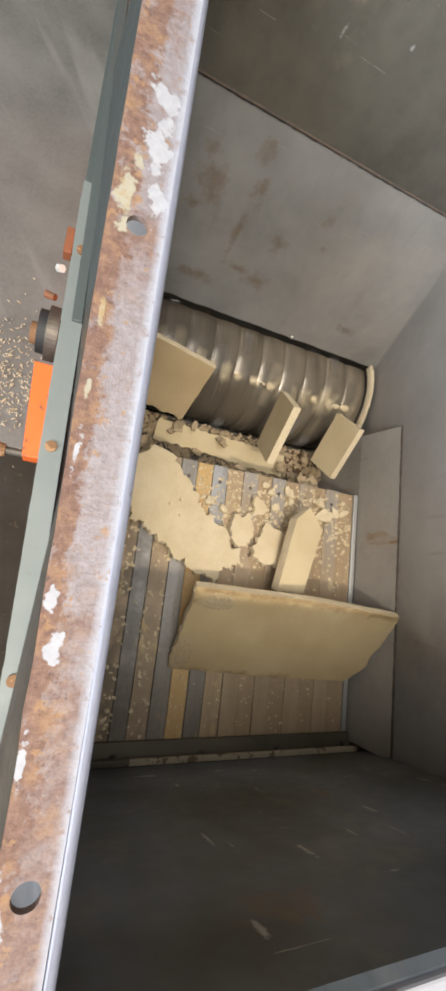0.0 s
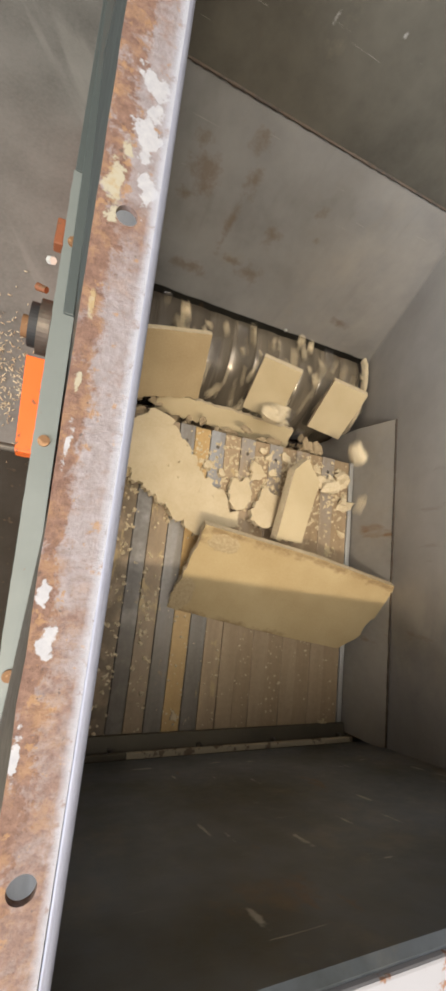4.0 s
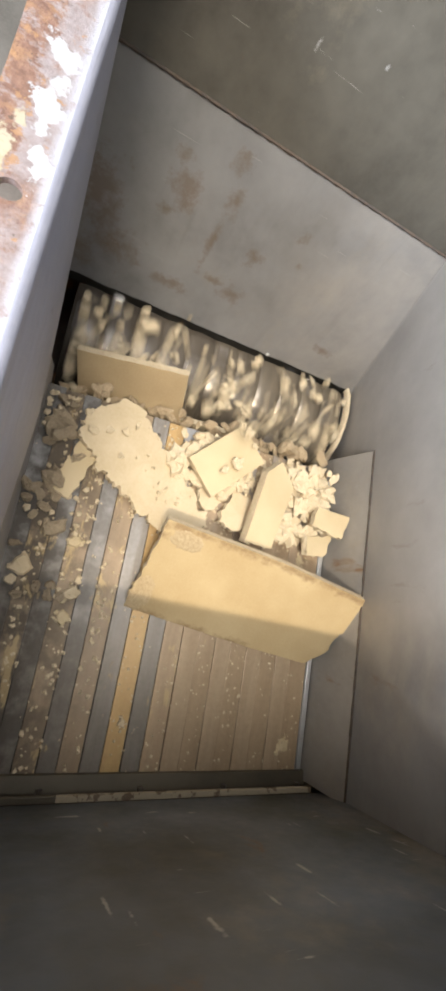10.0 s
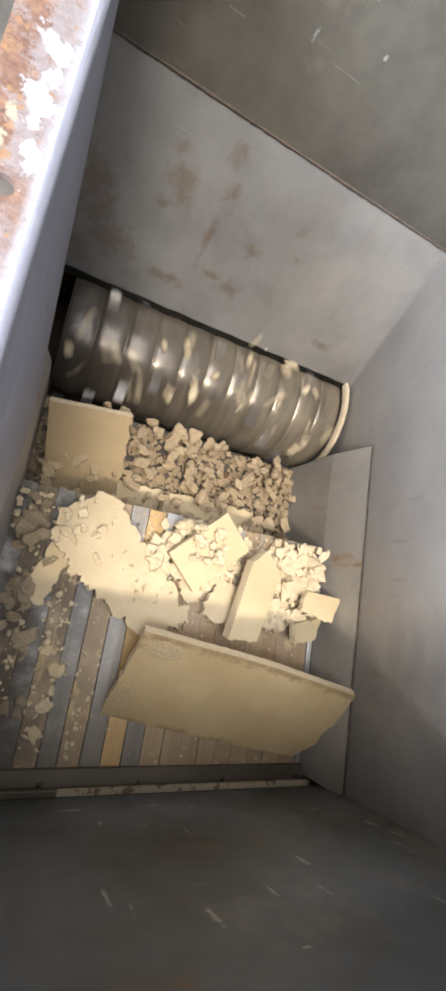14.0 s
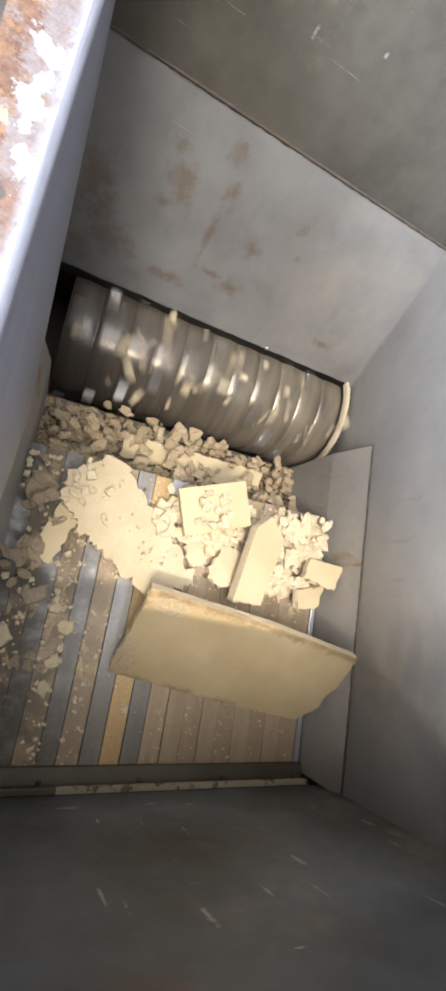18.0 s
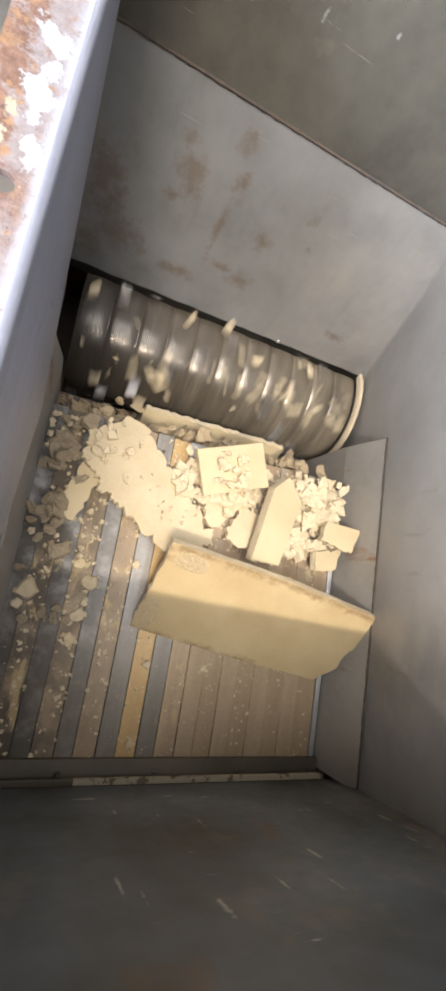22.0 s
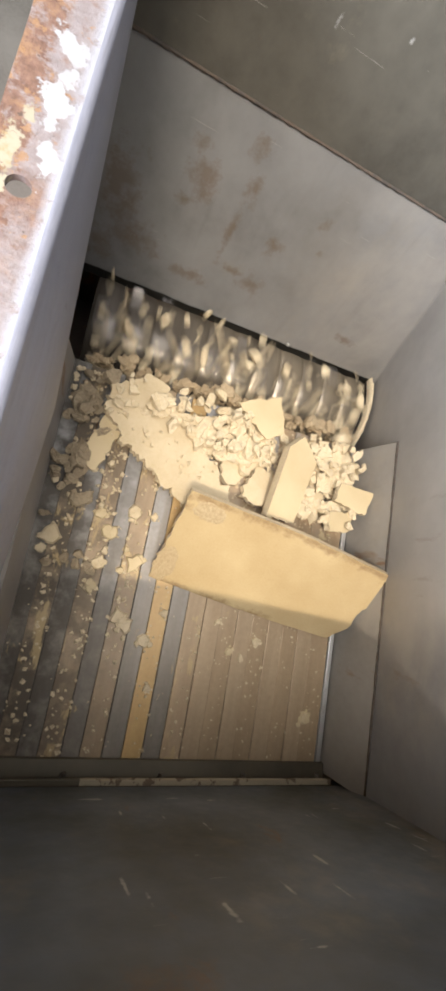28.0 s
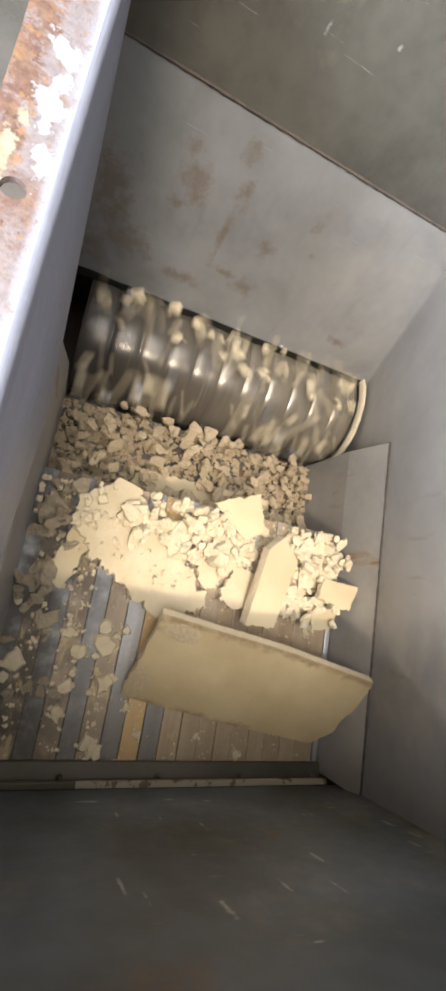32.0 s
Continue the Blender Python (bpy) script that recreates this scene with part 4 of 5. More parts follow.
    part("edge_bar", box(1.042, 1.060, -1.15, RAM_FRONT, RAM_Z - 0.0105, RAM_Z + 0.003, 0.002), M_BRIGHT, ram, "rubbed bright edge bar")
    return ram


ROTOR_C, ROTOR_R = (1.38, -1.24), 0.243


def build_rotor():
    rotor = tagged(new("rotor"), "dark steel shredder rotor with rings of cutters, spinning", "rotor")
    x0, x1 = 0.035, 1.128
    bm = bmesh.new()
    n = 11
    prof = []
    for i in range(n):
        a = x0 + (x1 - x0) * i / n
        w = (x1 - x0) / n
        for k in range(56):
            q = k / 28 - 1
            prof.append((a + w * k / 56, ROTOR_R - 0.0045 * q ** 4 - 0.0018 * q ** 2 - (0, 0.0002, 0.0004, 0.0002)[k % 4]))
    prof.append((x1, ROTOR_R - 0.006))
    seg = 72
    rings = [[bm.verts.new((x, r * math.cos(2 * math.pi * k / seg), r * math.sin(2 * math.pi * k / seg))) for k in range(seg)] for x, r in prof]
    for p, q in zip(rings, rings[1:]):
        for k in range(seg):
            bm.faces.new((p[k], p[(k + 1) % seg], q[(k + 1) % seg], q[k]))
    bm.faces.new(rings[0])
    bm.faces.new(rings[-1])
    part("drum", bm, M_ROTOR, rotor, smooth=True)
    cut = bmesh.new()
    box_into(cut, -0.019, 0.019, -0.014, 0.014, -0.010, 0.010, 0.003)
    me = bpy.data.meshes.new("cutter")
    cut.to_mesh(me)
    cut.free()
    me.materials.append(M_CUT)
    for i in range(n):
        for k in range(4):
            a = 0.36 * abs(i - 5) + math.pi / 2 * k
            c = new("cutter", me)
            c.parent = rotor
            x = x0 + (x1 - x0) * (i + 0.3) / n
            c.matrix_basis = Matrix.Translation((x, (ROTOR_R + 0.004) * math.cos(a), (ROTOR_R + 0.004) * math.sin(a))) @ Matrix.Rotation(a, 4, "X") @ Matrix.Rotation(radians(45), 4, "X")
    return rotor


ram = build_ram()
rotor = build_rotor()


def caked_ring(x0, x1, seed):
    """Ring plate beside the rotor with a crust of dust on its edge."""
    bm = bmesh.new()
    n = 160
    prof = [(x0, 0.009), (x0 + 0.001, 0.029), (x0 + 0.35 * (x1 - x0), 0.036), (x0 + 0.7 * (x1 - x0), 0.035), (x1, 0.027), (x1, 0.009)]
    rows = []
    for k in range(n):
        a = 2 * math.pi * k / n
        row = []
        for j, (x, h) in enumerate(prof):
            d = 0.0035 * noise.noise(Vector((math.cos(a) * 16, math.sin(a) * 16, seed + j))) + 0.0025 * noise.noise(Vector((math.cos(a) * 45, math.sin(a) * 45, seed - j)))
            r = ROTOR_R + h + (d if 0 < j < 5 else 0)
            row.append(bm.verts.new((x + (0.4 * d if 0 < j < 5 else 0), ROTOR_C[0] + r * math.cos(a), ROTOR_C[1] + r * math.sin(a))))
        rows.append(row)
    for k in range(n):
        p, q = rows[k], rows[(k + 1) % n]
        for j in range(6):
            bm.faces.new((p[j], p[(j + 1) % 6], q[(j + 1) % 6], q[j]))
    return bm


structure("end_ring", caked_ring(1.129, 1.146, 2), M_BREAK, "pale dust caked ring beside the rotor", "ring")



# ---- the broken fibreboard ----
MOVERS = []
SIDE = ROTOR_R + 0.014


def jagged(pts, jag, seg, rng, clean=()):
    """The outline with its broken edges made ragged; clean: edges that stay straight."""
    out = []
    n = len(pts)
    for i in range(n):
        a, b = Vector(pts[i]), Vector(pts[(i + 1) % n])
        k = max(1, int((b - a).length / seg))
        nrm = Vector(((b - a).y, -(b - a).x)).normalized()
        for j in range(k):
            p = a.lerp(b, j / k)
            amp = jag * (0.12 if i in clean else 1.0) * (0.35 if j == 0 else 1.0)
            d = amp * (noise.noise(Vector((p.x * 38, p.y * 38, i * 3.1))) * 1.1 + rng.uniform(-0.55, 0.55))
            out.append(p + nrm * d)
    return out


def board(name, pts, th, jag, seed, seg=0.011, clean=(), wavy=0.0, face=None):
    """A broken piece of board: outline in its own xy, top face at z = 0."""
    rng = random.Random(seed)
    line = jagged(pts, jag, seg, rng, clean)
    bm = bmesh.new()
    c = sum(line, Vector((0, 0))) / len(line)
    rows = []
    for f, s in ((0.0, 0.0), (0.12, 0.25), (0.5, 1.0), (0.88, 0.3), (1.0, 0.0)):
        ring = []
        for p in line:
            d = (p - c).normalized() * rng.uniform(-0.5, 0.6) * s * jag * 0.8
            z = -th * f + wavy * noise.noise(Vector((p.x * 9, p.y * 9, seed)))
            ring.append(bm.verts.new((p.x + d.x, p.y + d.y, z)))
        rows.append(ring)
    n = len(line)
    top = bm.faces.new([bm.verts.new(v.co) for v in rows[0]])
    low = bm.faces.new([bm.verts.new(v.co) for v in rows[-1][::-1]])
    bmesh.ops.triangulate(bm, faces=[top, low])
    side = bmesh.new()
    copy = [[side.verts.new(v.co) for v in ring] for ring in rows]
    for a, b in zip(copy, copy[1:]):
        for k in range(n):
            side.faces.new((a[k], b[k], b[(k + 1) % n], a[(k + 1) % n]))
    for ring in rows:
        for v in ring:
            bm.verts.remove(v)
    ob = finish(name, bm, face or M_FACE)
    part("broken_edge", side, M_BREAK, ob, "rough broken edge")
    return ob


def shard_mesh(size, flat, seed, material):
    """A flat broken flake: ragged outline, rough sides, one smoother face."""
    rng = random.Random(seed)
    bm = bmesh.new()
    n = rng.choice((9, 11, 12, 14))
    sx, sy, notch = rng.uniform(0.8, 1.15), rng.uniform(0.5, 0.95), rng.randrange(n)
    line = []
    for k in range(n):
        a = 2 * math.pi * (k + rng.uniform(-0.25, 0.25)) / n
        r = size * rng.uniform(0.70, 1.14) * (0.70 if k in (notch, (notch + 1) % n) else 1)
        line.append((r * math.cos(a) * sx, r * math.sin(a) * sy))
    tilt = rng.uniform(-0.25, 0.25), rng.uniform(-0.25, 0.25)
    rings = []
    for h, grow in ((1, 0.90), (0.45, 1.04), (-0.35, 1.02), (-1, 0.82)):
        ring = []
        for x, y in line:
            g = grow + rng.uniform(-0.08, 0.07)
            z = size * flat * (h + rng.uniform(-0.16, 0.16)) + (tilt[0] * x + tilt[1] * y if h == 1 else 0)
            ring.append(bm.verts.new((x * g, y * g, z)))
        rings.append(ring)
    for p, q in zip(rings, rings[1:]):
        for k in range(n):
            bm.faces.new((p[k], q[k], q[(k + 1) % n], p[(k + 1) % n]))
    for ring, h in ((rings[0], 1), (rings[-1], -1)):
        inner = [bm.verts.new((v.co.x * 0.5 + rng.uniform(-0.08, 0.08) * size, v.co.y * 0.5 + rng.uniform(-0.08, 0.08) * size,
                               v.co.z + h * size * flat * rng.uniform(-0.18, 0.30))) for v in ring]
        for k in range(n):
            bm.faces.new((ring[k], ring[(k + 1) % n], inner[(k + 1) % n], inner[k]))
        mid = bm.verts.new((0, 0, sum(v.co.z for v in inner) / n + h * size * flat * rng.uniform(-0.2, 0.3)))
        for k in range(n):
            bm.faces.new((inner[k], inner[(k + 1) % n], mid))
    bmesh.ops.recalc_face_normals(bm, faces=bm.faces[:])
    me = bpy.data.meshes.new("fragment")
    bm.to_mesh(me)
    bm.free()
    me.materials.append(material)
    return me


def lump_mesh(size, flat, seed, material):
    """A blocky broken crumb with knobbly facets."""
    rng = random.Random(seed)
    bm = bmesh.new()
    for i in range(13):
        a, r = rng.uniform(0, 2 * math.pi), size * rng.uniform(0.6, 1.0)
        bm.verts.new((r * math.cos(a), r * math.sin(a) * rng.uniform(0.6, 1.0), size * flat * rng.choice((-1, 1)) * rng.uniform(0.5, 1)))
    bmesh.ops.convex_hull(bm, input=bm.verts[:])
    bmesh.ops.delete(bm, geom=[v for v in bm.verts if not v.link_faces], context="VERTS")
    bmesh.ops.subdivide_edges(bm, edges=bm.edges[:], cuts=2, use_grid_fill=True)
    for v in bm.verts:
        q = v.co / size
        d = noise.noise(q * 2.3 + Vector((seed, 0, 0))) * 0.12 + noise.noise(q * 6.1 + Vector((0, seed, 0))) * 0.07
        v.co += v.co.normalized() * d * size
        v.co += Vector((rng.uniform(-1, 1), rng.uniform(-1, 1), rng.uniform(-0.7, 0.7))) * size * 0.05
    bmesh.ops.recalc_face_normals(bm, faces=bm.faces[:])
    me = bpy.data.meshes.new("fragment")
    bm.to_mesh(me)
    bm.free()
    me.materials.append(material)
    return me


SIZES = [0.006, 0.008, 0.010, 0.013, 0.016, 0.019, 0.023, 0.027, 0.032, 0.038, 0.045]


def fragment_set(material):
    out = {}
    for s in SIZES:
        k = int(s * 1e5)
        out[s] = [shard_mesh(s, 0.16, k, material), shard_mesh(s, 0.24, k + 1, material), shard_mesh(s, 0.34, k + 2, material),
                  shard_mesh(s, 0.45, k + 3, material), shard_mesh(s, 0.55, k + 4, material), lump_mesh(s, 0.5, k + 5, material)]
    return out


FRAGS = fragment_set(M_BREAK)
BED = {s: kinds[:4] for s, kinds in fragment_set(M_BED).items()}
CRUST = {s: kinds[:4] for s, kinds in fragment_set(M_CRUST).items()}


def fragment(size, rng, name="fragment", kinds=FRAGS):
    s = min(SIZES, key=lambda q: abs(q - size))
    return new(name, rng.choice(kinds[s])), s


def on_ram(m, t):
    return Matrix.Translation((0, ram_at(t), 0)) @ m


RAM_T = [t for t, y in RAM]


def ride(ob, m):
    MOVERS.append((ob, [(t, on_ram(m, t)) for t in RAM_T]))


def under_rotor(rng):
    return Matrix.Translation((rng.uniform(0.15, 1.0), rng.uniform(1.25, 1.5), rng.uniform(-1.58, -1.54)))


def tumble(m, rng, k):
    return m @ Euler((k * rng[0], k * rng[1], k * rng[2])).to_matrix().to_4x4()


def arc(a, b, high, t0, t1, spin):
    """Rows of a throw from place a to place b that rises high over the straight line."""
    rows = []
    n = max(3, int((t1 - t0) / 0.1 + 0.5))
    for i in range(n + 1):
        s = i / n
        p = Vector(a).lerp(Vector(b), s) + Vector((0, 0, 4 * high * s * (1 - s)))
        rows.append((t0 + (t1 - t0) * s, tumble(Matrix.Translation(p), spin, i)))
    return rows


def thrown(ob, m, land, rng):
    """Rests under the rotor, is thrown out at the nip and lands on the ram at m."""
    start = under_rotor(rng)
    spin = [rng.uniform(-0.5, 0.5) for k in range(3)]
    end = on_ram(m, land)
    nip = (end.translation.x + rng.uniform(-0.15, 0.15), 1.13, -1.02)
    rows = [(0, start), (land - 0.9, start), (land - 0.7, Matrix.Translation((nip[0], 1.15, -1.35)))]
    rows += arc(nip, end.translation, rng.uniform(0.08, 0.22), land - 0.5, land - 0.1, spin)
    rows += [(land, end)] + [(t, on_ram(m, t)) for t in RAM_T if t > land + 0.15]
    MOVERS.append((ob, rows))


def build_slab():
    world = [(0.411, 0.694, -0.778), (0.408, 0.640, -0.814), (0.378, 0.444, -0.948), (0.797, 0.371, -0.934), (1.010, 0.343, -0.922),
             (1.064, 0.390, -0.884), (1.068, 0.437, -0.851), (1.098, 0.480, -0.820), (1.114, 0.572, -0.754), (0.781, 0.640, -0.760)]
    o = Vector(world[2])
    u = (Vector(world[4]) - o).normalized()
    n = Vector((-0.1233, -0.5472, 0.8279))
    n = (n - n.dot(u) * u).normalized()
    v = n.cross(u)
    pts = [((Vector(p) - o).dot(u), (Vector(p) - o).dot(v)) for p in world]
    marks = []
    for a, b, k in ((pts[0], pts[9], 5), (pts[9], pts[8], 5), (pts[0], pts[1], 2), (pts[2], pts[3], 3)):
        for i in range(k):
            f = (i + 0.5) / k
            p = Vector(a).lerp(Vector(b), f)
            marks.append(((p.x, p.y - 0.008 if k == 5 else p.y, 0), (0.085 if k > 2 else 0.035, 0.022, 1)))
    M_SLAB = mat("dirty_cream_fibreboard", lambda nt, q: fibre_face(nt, q, marks, (0.390, 0.280, 0.136), (0.462, 0.350, 0.187)))
    ob = board("board_slab", pts, 0.024, 0.006, 11, 0.012, clean=(2, 3, 8, 9), wavy=0.0015, face=M_SLAB)
    tagged(ob, "long cream fibreboard slab with broken ends, lying tilted on the ram", "board")
    rng = random.Random(60)
    for (cx, cy), (rx, ry) in (((0.026, 0.060), (0.034, 0.062)), ((0.078, 0.262), (0.052, 0.030))):
        bm = bmesh.new()
        side = 15
        grid = {}
        for i in range(side):
            for j in range(side):
                px, py = -1 + 2 * i / (side - 1), -1 + 2 * j / (side - 1)
                d = px * px + py * py
                if d > 1.25 + rng.uniform(-0.3, 0.1):
                    continue
                h = (0.0008 + 0.0016 * rng.random()) * max(0.0, 1 - d) ** 0.4 if d < 1 else -0.0008
                grid[i, j] = bm.verts.new((cx + rx * px + rng.uniform(-0.001, 0.001), cy + ry * py + rng.uniform(-0.001, 0.001), h + 0.0006))
        for (i, j), q in list(grid.items()):
            if (i + 1, j) in grid and (i, j + 1) in grid and (i + 1, j + 1) in grid:
                bm.faces.new((q, grid[i + 1, j], grid[i + 1, j + 1], grid[i, j + 1]))
        for q in [q for q in bm.verts if not q.link_faces]:
            bm.verts.remove(q)
        part("rough_break", bm, M_CRUMBLE, ob, "rough crumbling break")
    m = Matrix((u, v, n)).transposed().to_4x4()
    m.translation = o + Vector((0, 0, 0.017))
    pivot = Vector((0.74, 0.50, 0))
    rows = []
    turns = [(0, 7.0, -0.015), (1, 5.6, -0.012), (2, 2.6, -0.006), (2.5, 1.4, -0.003), (4.5, 0, 0)]
    for t, deg, dy in turns:
        rows.append((t, on_ram(Matrix.Translation(pivot + Vector((0, dy, 0))) @ Matrix.Rotation(radians(deg), 4, "Z") @ Matrix.Translation(-pivot) @ m, t)))
    rows += [(t, on_ram(m, t)) for t in RAM_T if t > 4.5]
    MOVERS.append((ob, rows))


def build_chunk():
    pts = [(0.290, 1.032), (0.231, 1.020), (0.195, 0.990), (0.165, 0.972), (0.142, 0.930), (0.165, 0.868), (0.206, 0.815), (0.245, 0.785), (0.292, 0.755),
           (0.347, 0.722), (0.400, 0.693), (0.443, 0.664), (0.489, 0.664), (0.524, 0.697), (0.574, 0.716), (0.562, 0.748), (0.516, 0.793), (0.467, 0.838),
           (0.417, 0.882), (0.369, 0.940), (0.322, 1.000)]
    c = Vector((0.34, 0.86))
    ob = board("board_chunk", [(x - c.x, y - c.y) for x, y in pts], 0.026, 0.016, 4, 0.006, wavy=0.006, face=M_TORN)
    tagged(ob, "large flat piece of cream fibreboard with ragged broken edges", "board")
    ride(ob, pose(c.x, c.y, -0.882, -3.5, 2.5, 0))


def build_block():
    pts = [(-0.045, -0.135), (0.062, -0.125), (0.075, 0.09), (0.0, 0.150), (-0.042, 0.10)]
    ob = board("board_block", pts, 0.034, 0.0045, 8, 0.012, clean=(1, 2, 3, 4))
    tagged(ob, "thick cream fibreboard offcut leaning on the slab", "board")
    m = pose(0.742, 0.815, -0.818, 9, 9, -5)
    rows = [(t, on_ram(Matrix.Translation((0.0, dy, 0)) @ m, t)) for t, dy in ((0, -0.042), (1, -0.034), (2, -0.014), (2.5, -0.008), (4.5, 0))]
    rows += [(t, on_ram(m, t)) for t in RAM_T if t > 4.5]
    MOVERS.append((ob, rows))


def build_small_boards():
    rng = random.Random(21)
    # square piece that comes to rest beside the liner
    ob = board("board_piece", [(-0.06, 0.045), (-0.072, -0.02), (0.055, -0.04), (0.070, 0.045)], 0.026, 0.005, 31, clean=(3,))
    tagged(ob, "square broken fibreboard piece beside the side liner", "board")
    thrown(ob, pose(1.010, 0.815, -0.842, 6, -4, -3), 6.8, rng)
    ob = board("board_piece", [(-0.055, 0.035), (-0.06, -0.03), (0.035, -0.045), (0.062, 0.02)], 0.026, 0.006, 32)
    tagged(ob, "broken fibreboard corner lying on rubble", "board")
    thrown(ob, pose(0.985, 0.742, -0.862, 10, 8, 20), 7.1, rng)
    # dark-sided piece between chunk and block
    ob = board("board_piece", [(-0.07, -0.040), (0.07, -0.068), (0.062, 0.048), (-0.022, 0.080), (-0.035, 0.03)], 0.026, 0.010, 33, 0.007, wavy=0.004, face=M_TORN)
    tagged(ob, "ragged fibreboard piece between the larger boards", "board")
    ride(ob, pose(0.676, 0.782, -0.892, -7, -3, 0))
    ob = board("board_piece", [(-0.034, 0.046), (-0.036, -0.030), (0.0, -0.062), (0.046, -0.015), (0.028, 0.055)], 0.022, 0.010, 34, 0.007, face=M_TORN)
    tagged(ob, "ragged strip of fibreboard lying on the ram", "board")
    ride(ob, pose(0.572, 0.826, -0.902, 2, 3, 0))
    ob = board("board_piece", [(-0.030, 0.040), (-0.018, -0.030), (0.008, -0.020), (0.042, -0.002), (0.008, 0.028)], 0.014, 0.006, 36, 0.007, face=M_TORN)
    tagged(ob, "thin fibreboard flake standing beside the chunk", "board")
    ride(ob, pose(0.632, 0.907, -0.905, 20, 12, 0))
    # flat pieces at the bottom of the heaps
    for k, (x, y, r, land) in enumerate(((0.885, 0.880, 0.050, 5.2), (0.960, 0.935, 0.055, 5.6), (0.905, 0.965, 0.045, 6.0), (0.975, 0.860, 0.045, 6.3), (0.890, 0.790, 0.042, 6.6),
                                         (0.560, 0.930, 0.055, 4.9), (0.640, 0.955, 0.050, 5.4), (0.480, 0.940, 0.045, 5.9), (0.620, 0.870, 0.045, 6.2))):
        n = 6
        pts = [(r * rng.uniform(0.75, 1.15) * math.cos(2 * math.pi * (j + 0.3 * rng.random()) / n), r * rng.uniform(0.75, 1.1) * math.sin(2 * math.pi * (j + 0.3 * rng.random()) / n)) for j in range(n)]
        ob = board("board_piece", pts, 0.018, 0.006, 70 + k, 0.009, face=M_TORN)
        tagged(ob, "ragged flat fibreboard piece low in the rubble heap", "board")
        thrown(ob, pose(x, y, -0.898 + 0.004 * (k % 3), rng.uniform(-7, 7), rng.uniform(-7, 7), rng.uniform(0, 360)), round(land + 0.9, 1), rng)
    ob = board("board_piece", [(-0.03, 0.08), (-0.04, -0.07), (0.012, -0.085), (0.035, 0.05)], 0.024, 0.010, 35)
    tagged(ob, "ragged strip broken from the large chunk", "board")
    ride(ob, pose(0.165, 0.795, -0.900, 3, -5, -12))


def keyed(ob, rows):
    MOVERS.append((ob, rows))


def build_tossed_boards():
    rng = random.Random(3)
    # left board on the rotor, later dropped into the pit
    ob = board("board_piece", [(-0.17, 0.12), (-0.17, -0.12), (0.17, -0.12), (0.17, 0.12)], 0.028, 0.008, 41, clean=(0, 2, 3), face=M_SHADED_BOARD)
    tagged(ob, "rectangular fibreboard piece bouncing against the rotor", "board")
    rows = []
    for t, x, y, z, rx, ry, rz, turn in ((0, 0.215, 1.140, -0.955, 58, 4, -10, 0), (1, 0.205, 1.140, -0.955, 60, 2, -4, 0), (2, 0.215, 1.135, -0.955, 56, 0, 2, 0),
                                         (4.5, 0.255, 1.16, -0.95, 52, -4, 12, 0), (6, 0.275, 1.170, -0.945, 54, -6, 15, 0), (7, 0.262, 1.168, -0.95, 58, -10, 15, 0),
                                         (8, 0.263, 1.167, -0.954, 61, -11, 15, 0), (9, 0.263, 1.165, -0.955, 61, -11, 14, 0), (9.5, 0.266, 1.155, -0.962, 61, -12, 8, 0),
                                         (10, 0.272, 1.120, -0.986, 61, -15, 0, 0), (10.6, 0.25, 1.06, -1.03, 66, -10, 0, 10), (11, 0.235, 1.02, -1.06, 66, -6, 0, 25),
                                         (12, 0.205, 0.95, -1.06, 55, -4, 2, 75), (13, 0.192, 0.885, -1.065, 46, -6, 4, 90), (14.5, 0.195, 0.900, -1.065, 47, -6, 4, 90),
                                         (15.2, 0.25, 1.02, -1.08, 70, 0, 10, 90), (15.8, 0.4, 1.13, -1.35, 100, 0, 10, 90), (16.2, 0.4, 1.3, -1.56, 180, 0, 10, 90),
                                         (32, 0.4, 1.3, -1.56, 180, 0, 10, 90)):
        rows.append((t, pose(x, y, z, rx, ry, rz) @ Matrix.Rotation(radians(turn), 4, "Z")))
    keyed(ob, rows)
    # second board: stands in the gap, flies up, lands on the pile, leaves again
    ob = board("board_piece", [(-0.070, 0.107), (-0.070, -0.107), (0.070, -0.107), (0.070, 0.107)], 0.027, 0.003, 42, clean=(0, 1, 2, 3))
    tagged(ob, "small rectangular fibreboard tile tossed onto the pile", "board")
    rows = [(t, pose(*r)) for t, *r in ((0, 0.642, 1.036, -0.880, 91, -47, -93), (0.5, 0.655, 1.05, -0.90, 80, -48, -80), (1, 0.660, 1.064, -0.919, 68, -49, -67),
                                        (2, 0.705, 1.062, -0.915, 78, -50, -88), (2.5, 0.70, 1.09, -0.905, 74, -40, -66), (4.5, 0.65, 1.16, -0.905, 58, -10, -6),
                                        (5, 0.655, 1.16, -0.905, 57, -8, 0), (6, 0.640, 1.175, -0.905, 60, -14, -10), (6.6, 0.615, 1.175, -0.90, 66, -14, -15),
                                        (7.0, 0.582, 1.185, -0.875, 68, -12, -17), (7.5, 0.545, 1.245, -0.77, 50, 0, -8), (8.0, 0.493, 1.131, -0.735, 40, 4, -14),
                                        (8.3, 0.54, 1.02, -0.78, 14, 5, -38))]
    m = pose(0.585, 0.928, -0.834, 6, 6, -45)
    m2 = pose(0.578, 0.952, -0.826, 5, 4, -70)
    rows += [(t, on_ram(m, t)) for t in (8.5, 8.7) + tuple(q for q in RAM_T if 8.7 < q <= 14.5)] + [(15.2, on_ram(m, 15.2)), (15.8, on_ram(m2, 15.8))]
